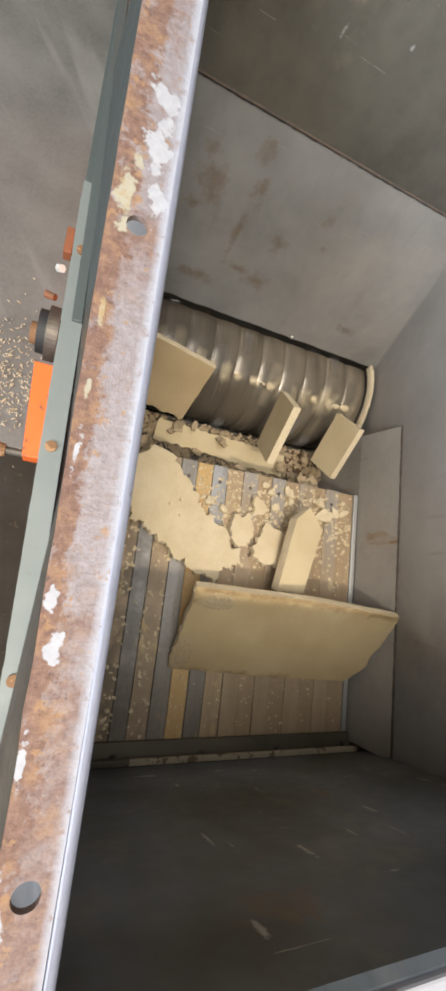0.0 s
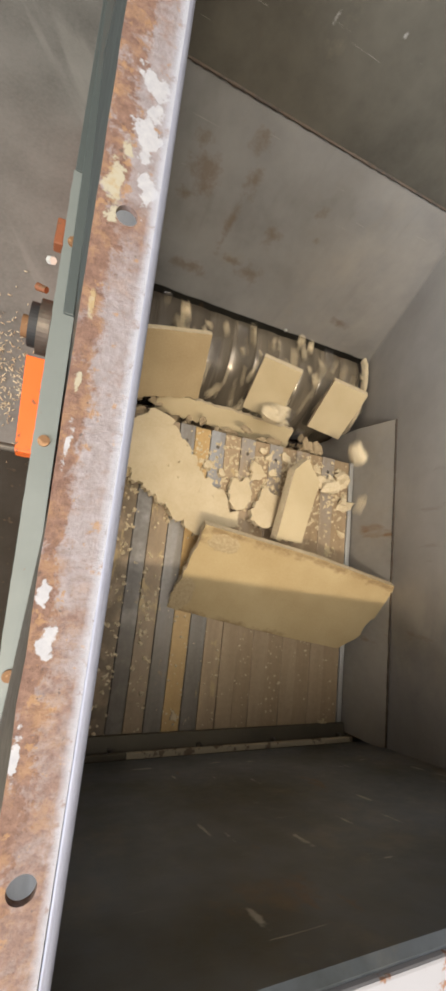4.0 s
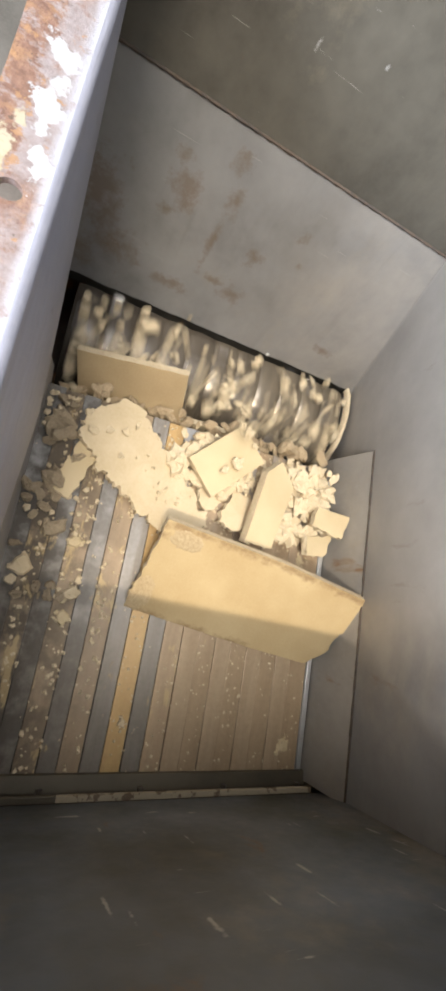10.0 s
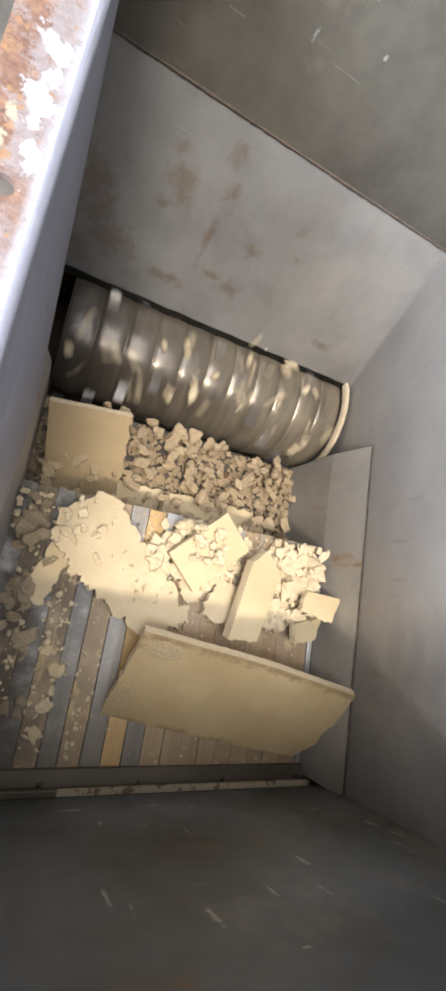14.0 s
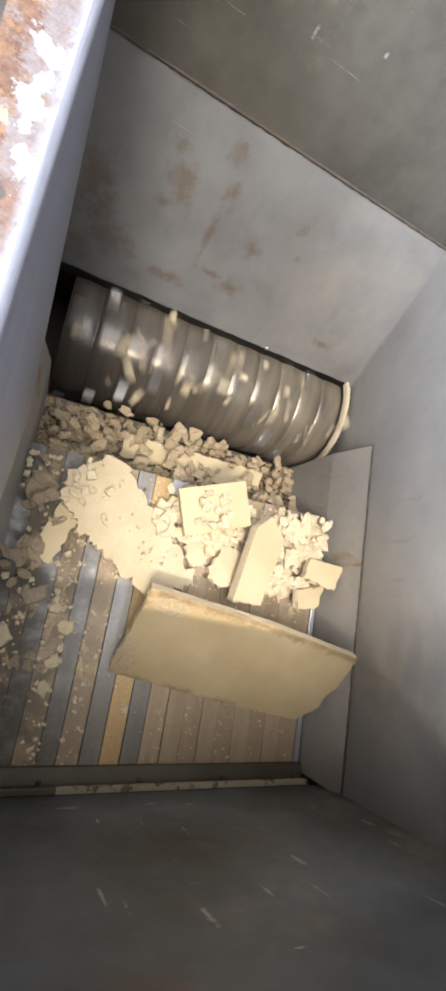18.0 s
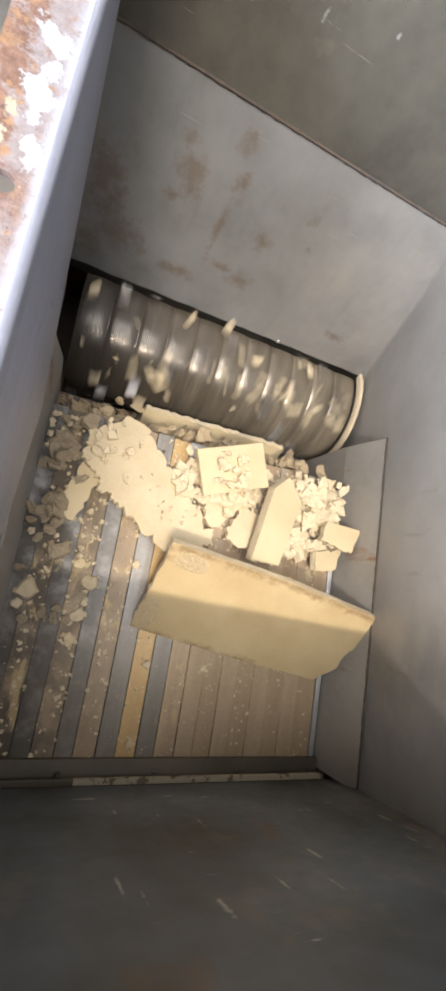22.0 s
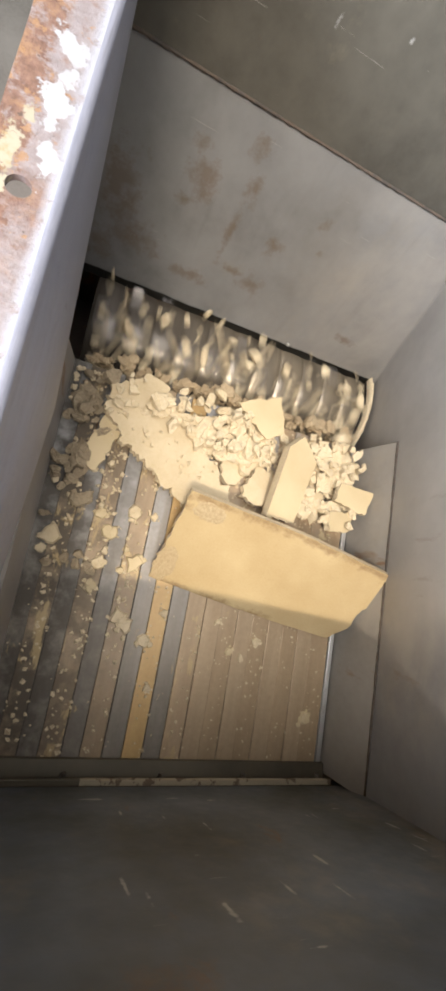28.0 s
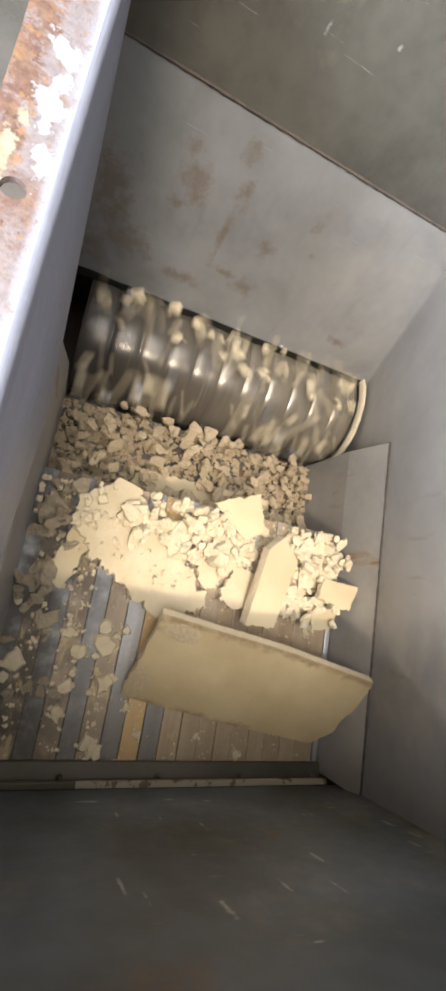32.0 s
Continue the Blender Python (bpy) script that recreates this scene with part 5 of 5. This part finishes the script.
    rows += [(t, on_ram(m2, t)) for t in RAM_T if 16 < t < 25.6] + [(26.1, pose(0.6, 1.12, -0.88, 40, 0, -60)), (26.5, pose(0.6, 1.16, -1.1, 90, 0, -60)),
                                                                 (26.9, pose(0.6, 1.32, -1.55, 170, 0, -60)), (32, pose(0.6, 1.32, -1.55, 170, 0, -60))]
    keyed(ob, rows)
    # third board: stands in the gap at the far end, is cut up
    ob = board("board_piece", [(-0.068, 0.107), (-0.068, -0.107), (0.068, -0.107), (0.068, 0.107)], 0.027, 0.003, 43, clean=(0, 1, 2, 3))
    tagged(ob, "small rectangular fibreboard tile jumping on the rotor", "board")
    rows = [(t, pose(*r)) for t, *r in ((0, 0.942, 1.051, -0.942, 73, -47, -72), (1, 0.936, 1.065, -0.943, 62, -42, -62), (2, 0.965, 1.072, -0.945, 74, -44, -68),
                                        (2.5, 0.96, 1.09, -0.93, 68, -36, -54), (4.5, 0.945, 1.16, -0.905, 58, -14, -12), (6, 0.935, 1.155, -0.885, 60, -15, -11),
                                        (7, 0.930, 1.165, -0.905, 74, -12, -14), (7.5, 0.92, 1.19, -0.86, 60, -10, -16), (8, 0.888, 1.173, -0.830, 50, -16, -8),
                                        (8.4, 0.90, 1.16, -0.95, 66, -6, -4), (8.8, 0.90, 1.14, -1.28, 100, 0, 0), (9.2, 0.9, 1.36, -1.56, 180, 0, 0), (32, 0.9, 1.36, -1.56, 180, 0, 0))]
    keyed(ob, rows)
    # flat board at the bottom of the gap
    ob = board("board_piece", [(-0.30, 0.04), (-0.31, -0.04), (0.26, -0.05), (0.25, 0.045)], 0.022, 0.006, 44)
    tagged(ob, "narrow fibreboard strip lying in the gap before the rotor", "board")
    rows = [(0, pose(0.60, 1.01, -1.16, 10, 1, -3)), (2.5, pose(0.6, 1.04, -1.14, 20, 1, -3)), (4.5, pose(0.6, 1.085, -1.06, 55, 0, -2)), (6, pose(0.6, 1.10, -1.03, 72, 0, 0)),
            (9.4, pose(0.6, 1.125, -1.08, 80, 0, 0)), (10.5, pose(0.6, 1.07, -1.10, 60, 0, 0)), (13, pose(0.62, 0.80, -1.15, 8, 0, 0)), (16.5, pose(0.62, 0.93, -1.14, 16, 0, 0)),
            (20, pose(0.62, 1.02, -1.12, 40, 0, 0)), (25.5, pose(0.62, 1.115, -1.08, 78, 0, 0)), (29.2, pose(0.62, 1.125, -1.09, 82, 0, 0)), (30, pose(0.62, 1.07, -1.12, 60, 0, 0)),
            (32, pose(0.62, 0.86, -1.16, 6, 0, 0))]
    keyed(ob, rows)
    # one more board thrown up half way through
    ob = board("board_piece", [(-0.135, 0.090), (-0.120, -0.092), (0.095, -0.095), (0.135, -0.04), (0.130, 0.093)], 0.03, 0.006, 45, face=M_TORN)
    tagged(ob, "cream fibreboard piece thrown up by the rotor", "board")
    rest = pose(0.7, 1.4, -1.56, 0, 0, 0)
    rows = [(0, rest), (15.6, rest), (15.9, pose(0.62, 1.14, -1.15, 60, 0, 0)), (16.2, pose(0.60, 1.20, -0.82, 60, -40, 50)), (16.5, pose(0.588, 1.226, -0.567, 36, -36, 48)), (16.6, pose(0.558, 1.154, -0.500, 4, -14, 39)),
            (16.7, pose(0.555, 1.12, -0.545, 24, -4, 34)), (16.8, pose(0.522, 1.01, -0.585, 24, 12, 33)), (16.9, pose(0.58, 1.02, -0.93, 45, 8, 15)), (17.0, pose(0.62, 1.03, -1.13, 62, 4, 5)), (17.2, pose(0.60, 1.05, -1.03, 55, 0, 4)), (17.5, rest), (32, rest)]
    keyed(ob, rows)
    # triangular piece of the last quarter
    ob = board("board_piece", [(-0.10, 0.03), (0.02, -0.065), (0.075, -0.03), (0.045, 0.085)], 0.022, 0.006, 46)
    tagged(ob, "triangular fibreboard piece lying on the rubble", "board")
    thrown(ob, pose(0.630, 1.00, -0.846, 8, -6, 0), 26.4, rng)


# regions of rubble on the ram: x, y ranges, height, number, sizes, earliest and latest landing
RUBBLE = [((0.835, 1.030), (0.72, 1.010), -0.915, 46, (0.018, 0.045), (3.6, 7.2)),
          ((0.835, 1.035), (0.76, 1.010), -0.888, 50, (0.015, 0.040), (5.6, 8.8)),
          ((0.835, 1.040), (0.72, 1.010), -0.872, 20, (0.006, 0.014), (6, 12)),
          ((0.86, 1.05), (0.70, 0.98), -0.862, 18, (0.014, 0.030), (24, 30)),
          ((0.47, 0.69), (0.84, 1.015), -0.914, 40, (0.018, 0.045), (4.4, 7.4)),
          ((0.42, 0.69), (0.85, 1.015), -0.888, 50, (0.014, 0.040), (5.8, 9.0)),
          ((0.34, 0.69), (0.84, 1.020), -0.880, 30, (0.006, 0.014), (5, 12)),
          ((0.28, 0.64), (0.86, 1.015), -0.862, 60, (0.011, 0.036), (23.5, 31)),
          ((0.045, 0.15), (0.62, 1.00), -0.920, 16, (0.014, 0.036), (-1, -1)),
          ((0.045, 0.16), (0.72, 1.00), -0.902, 16, (0.012, 0.034), (6, 26)),
          ((0.05, 0.20), (0.62, 1.00), -0.915, 20, (0.006, 0.014), (-1, 20)),
          ((0.16, 0.30), (0.84, 1.02), -0.872, 22, (0.006, 0.019), (7.5, 13)),
          ((0.18, 0.50), (0.76, 1.00), -0.872, 24, (0.005, 0.009), (7.5, 29)),
          ((0.05, 0.22), (0.42, 0.80), -0.925, 16, (0.010, 0.026), (-6, 29))]


def build_grit(xs, ys, z, sizes, land, rng, leave=99):
    """A spray of small crumbs that comes down together."""
    bm = bmesh.new()
    cx, cy = rng.uniform(*xs), rng.uniform(*ys)
    for i in range(16):
        s = rng.uniform(*sizes) * 0.8
        x, y = min(xs[1], max(xs[0], cx + rng.gauss(0, 0.06))), min(ys[1], max(ys[0], cy + rng.gauss(0, 0.06)))
        m = pose(x, y, z + rng.uniform(-0.008, 0.008), rng.uniform(-30, 30), rng.uniform(-30, 30), rng.uniform(0, 360))
        vs = [bm.verts.new(m @ Vector((s * a * rng.uniform(0.6, 1.3), s * b * rng.uniform(0.6, 1.3), s * c * 0.6))) for a, b, c in
              ((-1, -0.8, -0.6), (0.3, -1, -0.6), (1, -0.2, -0.5), (0.6, 0.9, -0.6), (-0.7, 0.8, -0.5), (-0.6, -0.5, 0.6), (0.5, -0.4, 0.7), (0.2, 0.6, 0.6))]
        bmesh.ops.convex_hull(bm, input=vs)
    ob = finish("grit", bm, M_BREAK)
    tagged(ob, "spray of small cream crumbs over the rubble", "crumbs", kind="stuff")
    if land < 1.2:
        ride(ob, Matrix())
    else:
        start = Matrix.Translation((0, 0.35, -0.66))
        up = on_ram(Matrix.Translation((0, 0.10, 0.06)), land)
        MOVERS.append((ob, [(0, start), (land - 0.5, start), (land - 0.3, Matrix.Translation((0, 0.30, -0.20))), (land - 0.1, up), (land, on_ram(Matrix(), land))]
                       + [(t, on_ram(Matrix(), t)) for t in RAM_T if land + 0.15 < t < leave]
                       + ([(leave + 0.3, Matrix.Translation((0, 0.25, -0.25))), (leave + 0.6, start), (32, start)] if leave < 32 else [])))


def build_rubble():
    rng = random.Random(77)
    for (x0, x1), (y0, y1), z, count, (s0, s1), (l0, l1) in RUBBLE:
        if s1 < 0.015:
            for k in range(0, count, 10):
                build_grit((x0, x1), (y0, y1), z, (s0, s1), round(rng.uniform(l0, l1), 1), rng)
            continue
        side = x1 < 0.25
        for i in range(count):
            ob, s = fragment(rng.uniform(s0, s1), rng, "crust_piece" if side else "fragment", CRUST if side else FRAGS)
            m = pose(rng.uniform(x0, x1), rng.uniform(y0, y1), max(RAM_Z + s * 0.32, z + rng.uniform(-0.012, 0.014)),
                     rng.uniform(-22, 22), rng.uniform(-22, 22), rng.uniform(-180, 180))
            land = rng.uniform(l0, l1)
            if side:
                tagged(ob, "dull flat crumb of fibreboard heaped along the side liner", "fragment", "crumbs along the side liner")
            else:
                tagged(ob, "angular cream crumb of broken fibreboard on the ram", "fragment", "broken fibreboard fragments")
            if land < 1.2:
                ride(ob, m)
            else:
                thrown(ob, m, round(land, 1), rng)
    # the first crumbs, lying there from the start
    for x, y, s in ((0.745, 0.985, 0.027), (0.760, 0.955, 0.016), (0.885, 0.975, 0.027), (0.900, 0.925, 0.038), (0.955, 0.940, 0.027), (0.990, 0.945, 0.023), (0.985, 0.985, 0.016),
                    (0.700, 0.920, 0.019), (0.725, 0.905, 0.013), (0.655, 0.995, 0.016), (0.680, 0.975, 0.023), (0.455, 0.905, 0.019), (0.505, 0.885, 0.023), (0.970, 0.870, 0.010)):
        ob, s = fragment(s, rng)
        tagged(ob, "angular cream crumb of broken fibreboard on the ram", "fragment", "broken fibreboard fragments")
        ride(ob, pose(x, y, RAM_Z + s * 0.3, rng.uniform(-8, 8), rng.uniform(-8, 8), rng.uniform(-180, 180)))
    # thin flakes on the bars
    for x, y, s, land in ((0.981, 0.085, 0.024, 3.4), (0.957, 0.684, 0.018, -1), (0.44, 0.135, 0.012, 3.2), (0.309, 0.573, 0.032, 28.6), (0.327, 0.473, 0.026, 25.9), (0.334, 0.303, 0.026, 26.2),
                          (0.313, 0.319, 0.025, 23.4), (0.402, 0.262, 0.020, 22.6), (0.352, 0.190, 0.034, 28.9), (0.398, 0.416, 0.011, 29.2), (0.22, 0.393, 0.018, 9.4),
                          (0.30, 0.62, 0.022, 25.2), (0.205, 0.60, 0.02, 7.4), (0.672, 0.258, 0.014, 26.6), (0.717, 0.242, 0.010, 26.7), (0.761, 0.300, 0.016, 26.8),
                          (0.62, 0.345, 0.01, 20.8), (0.976, 0.165, 0.012, 28.3), (0.24, 0.55, 0.024, 12.6), (0.36, 0.62, 0.013, 18.4), (0.45, 0.345, 0.012, 16.9),
                          (0.086, 0.51, 0.030, 7.7), (0.23, 0.46, 0.022, 8.2)):
        bm = bmesh.new()
        n = 11
        pieces = [(0, 0, s * 1.15, 0.005)] + [(s * rng.uniform(-1.3, 1.3), s * rng.uniform(-1.3, 1.3), s * rng.uniform(0.18, 0.55), 0.004) for k in range(5)]
        for px, py, r, high in pieces:
            up = rng.uniform(0.5, 1.0) * high + 0.12 * r
            line = [(px + r * rng.uniform(0.55, 1.15) * math.cos(k * 2 * math.pi / n), py + r * rng.uniform(0.55, 1.1) * math.sin(k * 2 * math.pi / n)) for k in range(n)]
            a = [bm.verts.new((px + (x2 - px) * 0.8, py + (y2 - py) * 0.8, up * rng.uniform(0.7, 1.2))) for x2, y2 in line]
            b = [bm.verts.new((x2, y2, 0)) for x2, y2 in line]
            top = bm.verts.new((px, py, up * rng.uniform(0.9, 1.4)))
            for k in range(n):
                bm.faces.new((a[k], a[(k + 1) % n], b[(k + 1) % n], b[k]))
                bm.faces.new((a[k], top, a[(k + 1) % n]))
            bm.faces.new(b)
        ob = finish("flake", bm, M_FACE if rng.random() < 0.4 else M_TORN)
        tagged(ob, "cream flake with crumbs lying on the worn ram bars", "flake", "flakes on the ram")
        m = pose(x, y, RAM_Z + 0.0006, 0, 0, rng.uniform(0, 360))
        if land < 0:
            ride(ob, m)
        else:
            thrown(ob, m, land, rng)


def build_crumbs():
    """Fine crumbs that cling to the ram."""
    rng = random.Random(9)
    bm = bmesh.new()
    strips = FILL + PACKED
    for i in range(1900):
        q = rng.random()
        if q < 0.50:
            k = rng.randrange(len(strips))
            x, y = rng.uniform(*strips[k]), rng.uniform(-0.1, 1.02)
            if rng.random() > (0.95 if k < 4 or y > 0.75 else 0.55):
                continue
            s = rng.uniform(0.0012, 0.0045) * (1.5 if k < 3 else 1)
        elif q < 0.60:
            x, y, s = rng.uniform(0.04, 1.03), rng.uniform(-0.1, 1.02), rng.uniform(0.001, 0.003)
        else:
            x, y, s = rng.uniform(0.40, 1.03), rng.gauss(0.90, 0.08), rng.uniform(0.002, 0.007)
            if y > 1.02:
                continue
        m = pose(x, y, RAM_Z + s * 0.2, rng.uniform(-40, 40), rng.uniform(-40, 40), rng.uniform(0, 360))
        vs = [bm.verts.new(m @ Vector((s * a * rng.uniform(0.7, 1.4), s * b * rng.uniform(0.7, 1.4), s * c * 0.7))) for a, b, c in
              ((-1, -1, -0.5), (1, -0.8, -0.5), (0.9, 1, -0.5), (-0.8, 0.9, -0.5), (-0.4, -0.5, 0.6), (0.6, 0.3, 0.8))]
        for f in ((0, 1, 5, 4), (1, 2, 5), (2, 3, 4, 5), (3, 0, 4), (0, 3, 2, 1)):
            bm.faces.new([vs[k] for k in f])
    ob = finish("crumbs", bm, M_BREAK)
    tagged(ob, "fine cream crumbs sprinkled over the ram", "crumbs", kind="stuff")
    MOVERS.append((ob, [(t, pose(0, y, 0)) for t, y in RAM]))
    # crumbs that settled on the large chunk and the tile
    bm = bmesh.new()
    for i in range(16):
        x, y, s = rng.gauss(0.37, 0.09), rng.gauss(0.90, 0.08), rng.uniform(0.0016, 0.0055)
        if not (0.17 < x < 0.52 and 0.72 + max(0, 0.36 - x) * 0.4 < y < 1.02 - max(0, x - 0.36) * 1.3):
            continue
        m = pose(x - 0.34, y - 0.86, 0.0045 + 0.006 * noise.noise(Vector(((x - 0.34) * 9, (y - 0.86) * 9, 4))), rng.uniform(-40, 40), rng.uniform(-40, 40), rng.uniform(0, 360))
        vs = [bm.verts.new(m @ Vector((s * a, s * b * rng.uniform(0.6, 1.4), s * c))) for a, b, c in
              ((-1, -1, -0.5), (1, -0.8, -0.5), (0.9, 1, -0.5), (-0.8, 0.9, -0.5), (0.2, 0.1, 0.8))]
        for f in ((0, 1, 4), (1, 2, 4), (2, 3, 4), (3, 0, 4), (0, 3, 2, 1)):
            bm.faces.new([vs[k] for k in f])
    ob = finish("crumbs", bm, M_BREAK)
    tagged(ob, "fine cream crumbs on the large board chunk", "crumbs", kind="stuff")
    ride(ob, pose(0.34, 0.86, -0.880, -3.5, 2.5, 0))


def build_pit_dust():
    rng = random.Random(14)
    bm = bmesh.new()
    for i in range(2600):
        x, y, s = rng.uniform(0.03, 1.06), rng.uniform(0.66, 1.09), rng.uniform(0.003, 0.013)
        m = pose(x, y, -1.197 + s * 0.4 + 0.012 * rng.random(), rng.uniform(-30, 30), rng.uniform(-30, 30), rng.uniform(0, 360))
        vs = [bm.verts.new(m @ Vector((s * a * rng.uniform(0.7, 1.4), s * b * rng.uniform(0.7, 1.4), s * c * 0.5))) for a, b, c in
              ((-1, -1, -0.5), (1, -0.8, -0.5), (0.9, 1, -0.5), (-0.8, 0.9, -0.5), (-0.4, -0.5, 0.6), (0.6, 0.3, 0.8))]
        for f in ((0, 1, 5, 4), (1, 2, 5), (2, 3, 4, 5), (3, 0, 4), (0, 3, 2, 1)):
            bm.faces.new([vs[k] for k in f])
    tagged(finish("pit_crumbs", bm, M_BED), "bed of cream crumbs on the pit floor", "crumbs", kind="stuff")


def rotor_top(y):
    return ROTOR_C[1] + math.sqrt(max(0, SIDE ** 2 - (ROTOR_C[0] - y) ** 2)) if y > ROTOR_C[0] - SIDE else -9


def build_bed():
    """Rubble in the gap before the rotor, pushed by the ram."""
    rng = random.Random(50)
    times = sorted(set(RAM_T) | {1.0, 3.5, 5, 7.5, 11, 12, 15.5, 19, 21, 26, 30.5, 31.5})
    for i in range(240):
        ob, s = fragment(rng.choice((0.013, 0.016, 0.019, 0.023, 0.027, 0.032)), rng, "rubble_piece", BED)
        tagged(ob, "angular cream crumb in the gap before the rotor", "rubble", "rubble in the gap")
        x, y0 = rng.uniform(0.07, 1.04), rng.uniform(0.72, 1.09)
        z0 = -1.185 + s * 0.4 + (rng.random() ** 0.7) * 0.10
        lift = rng.uniform(0.25, 0.75)
        turn = [rng.uniform(-25, 25), rng.uniform(-25, 25), rng.uniform(-180, 180)]
        rows = []
        land = 0 if i < 30 else rng.uniform(2.6, 12.5)
        start = under_rotor(rng)
        for t in times:
            front = RAM_FRONT + ram_at(t) + 0.012 + s * 0.7
            c = max(0, front - y0)
            y = max(y0, front)
            z = max(z0 + lift * c, rotor_top(y) + s * 0.4)
            if t < land - 0.4:
                rows.append((t, start))
            else:
                rows.append((t, pose(x, y, min(z, -0.90), turn[0] + 60 * c, turn[1], turn[2])))
        MOVERS.append((ob, rows))


LEVEL = [(0, 0.22), (2, 0.32), (2.5, 0.45), (4.5, 0.60), (7, 0.75), (8.3, 0.95), (8.7, 1.33), (9.5, 1.33), (10.2, 0.95), (11, 0.90), (12.4, 0.95), (13.2, 0.40), (14, 0.28), (16.5, 0.25), (19, 0.20), (21, 0.28),
         (23, 0.42), (25, 0.60), (27.5, 1.0), (29.5, 0.95), (31, 0.75), (32, 0.60)]


def level(t):
    for (t0, a), (t1, b) in zip(LEVEL, LEVEL[1:]):
        if t <= t1:
            return 0.75 * (a + (b - a) * (t - t0) / (t1 - t0))
    return 0.75 * LEVEL[-1][1]


def rotor_point(x, deg, lift):
    r = SIDE + lift
    return Vector((x, ROTOR_C[0] + r * math.cos(radians(deg)), ROTOR_C[1] + r * math.sin(radians(deg))))


def build_flying():
    """Fragments that dance on the rotor."""
    rng = random.Random(123)
    bursts = [8.5, 11.5, 12.4, 12.6, 12.5, 13.0, 12.3, 21.0, 22.0, 29.4, 29.4, 28.4, 11.4, 12.7]
    count = 250
    for i in range(count):
        ob, s = fragment(rng.choice([0.010, 0.013, 0.016, 0.019, 0.023, 0.027] if i < 130 else [0.016, 0.019, 0.023, 0.027, 0.032]), rng, "flying_chip")
        tagged(ob, "cream fibreboard chip thrown about over the rotor", "chip", "chips dancing on the rotor")
        u = (i + 0.5) / count
        rest = under_rotor(rng)
        spin = [rng.uniform(-0.45, 0.45) for k in range(3)]
        rows, t, active, k = [(0, rest)] if level(0) <= u else [], rng.choice((0.03, 0.05, 0.07)), False, 0
        x = rng.uniform(0.08, 1.08)
        if not rows:
            rows.append((0, Matrix.Translation(rotor_point(x, 120, s * 0.4))))
        here, back = None, False
        while t < 31.95:
            if level(t) > u:
                if not active:
                    here = rotor_point(x, rng.uniform(100, 150), s * 0.4)
                    if rows and t > 0.1:
                        rows.append((t, rest))
                        t = round(t + 0.2, 2)
                        rows.append((t, Matrix.Translation((x, 1.13, -1.36))))
                        t = round(t + 0.2, 2)
                    active = True
                burst = s < 0.021 and next((b for j, b in enumerate(bursts) if abs(b - t) < 0.25 and (i * 7 + j) % 43 == 0), None)
                back = not back
                dur = rng.choice((0.1, 0.2, 0.2)) if back else 0.1
                high = rng.uniform(0.03, 0.13) if back else 0.008
                x1 = min(1.09, max(0.07, x + rng.gauss(0, 0.07)))
                there = rotor_point(x1, rng.uniform(70, 108) if back else rng.uniform(128, 162), s * 0.4)
                if (i * 13 + int(t)) % 41 == 0 and 8 < t and s < 0.018:
                    high, dur = rng.uniform(0.25, 0.6), 0.9
                if burst:
                    high, dur = rng.uniform(0.5, 0.95), 1.0
                n = int(dur / 0.1 + 0.5)
                for q in range(n):
                    f = q / n
                    p = here.lerp(there, f) + Vector((0, -0.35 * high * math.sin(math.pi * f) if high < 0.2 else 0.1 * math.sin(math.pi * f), 4 * high * f * (1 - f)))
                    tt = round(t + 0.1 * q, 2)
                    if tt <= 32:
                        k += 1
                        rows.append((tt, tumble(Matrix.Translation(p), spin, k)))
                t = round(t + dur, 2)
                here, x = there, x1
            else:
                if active:
                    rows.append((t, Matrix.Translation((x, 1.13, -1.3))))
                    t = round(t + 0.2, 2)
                    rows.append((t, rest))
                    active = False
                t = round(t + 0.3, 2)
        if rows[-1][0] < 32:
            rows.append((32, rest if not active else Matrix.Translation(here)))
        MOVERS.append((ob, rows))


def build_tile_crumbs():
    """Crumbs that gather on the small tile and leave with it."""
    rng = random.Random(88)
    for land in (10.2, 10.9, 11.6):
        build_grit((0.530, 0.625), (0.900, 0.990), -0.824, (0.006, 0.015), land, rng, 25.7)
    for i in range(16):
        ob, s = fragment(rng.choice([0.010, 0.013, 0.016, 0.019]), rng)
        tagged(ob, "small cream crumb lying on the fibreboard tile", "fragment", "broken fibreboard fragments")
        a, r = rng.uniform(0, 6.28), 0.052 * rng.random() ** 0.6
        m = pose(0.582 + r * math.cos(a), 0.94 + r * math.sin(a), -0.821 + s * 0.25, rng.uniform(-20, 20), rng.uniform(-20, 20), rng.uniform(-180, 180))
        land = round(rng.uniform(9.6, 11.8), 1)
        thrown(ob, m, land, rng)
        out, rows = MOVERS.pop()
        rest = under_rotor(rng)
        rows = [r for r in rows if r[0] < 25.6] + [(26.0, Matrix.Translation((0.6 + 0.02 * i, 1.13, -1.0))), (26.4, Matrix.Translation((0.6, 1.15, -1.35))), (26.8, rest), (32, rest)]
        MOVERS.append((out, rows))


build_slab()
build_chunk()
build_block()
build_small_boards()
build_tossed_boards()
build_rubble()
build_tile_crumbs()
build_crumbs()
build_pit_dust()
build_bed()
build_flying()


def motions():
    walk(ram, [(t, pose(0, y, 0)) for t, y in RAM])
    walk(rotor, [(k * 0.1, pose(0, ROTOR_C[0], ROTOR_C[1], 63 * k)) for k in range(321)])
    for ob, rows in MOVERS:
        walk(ob, rows)


motions()
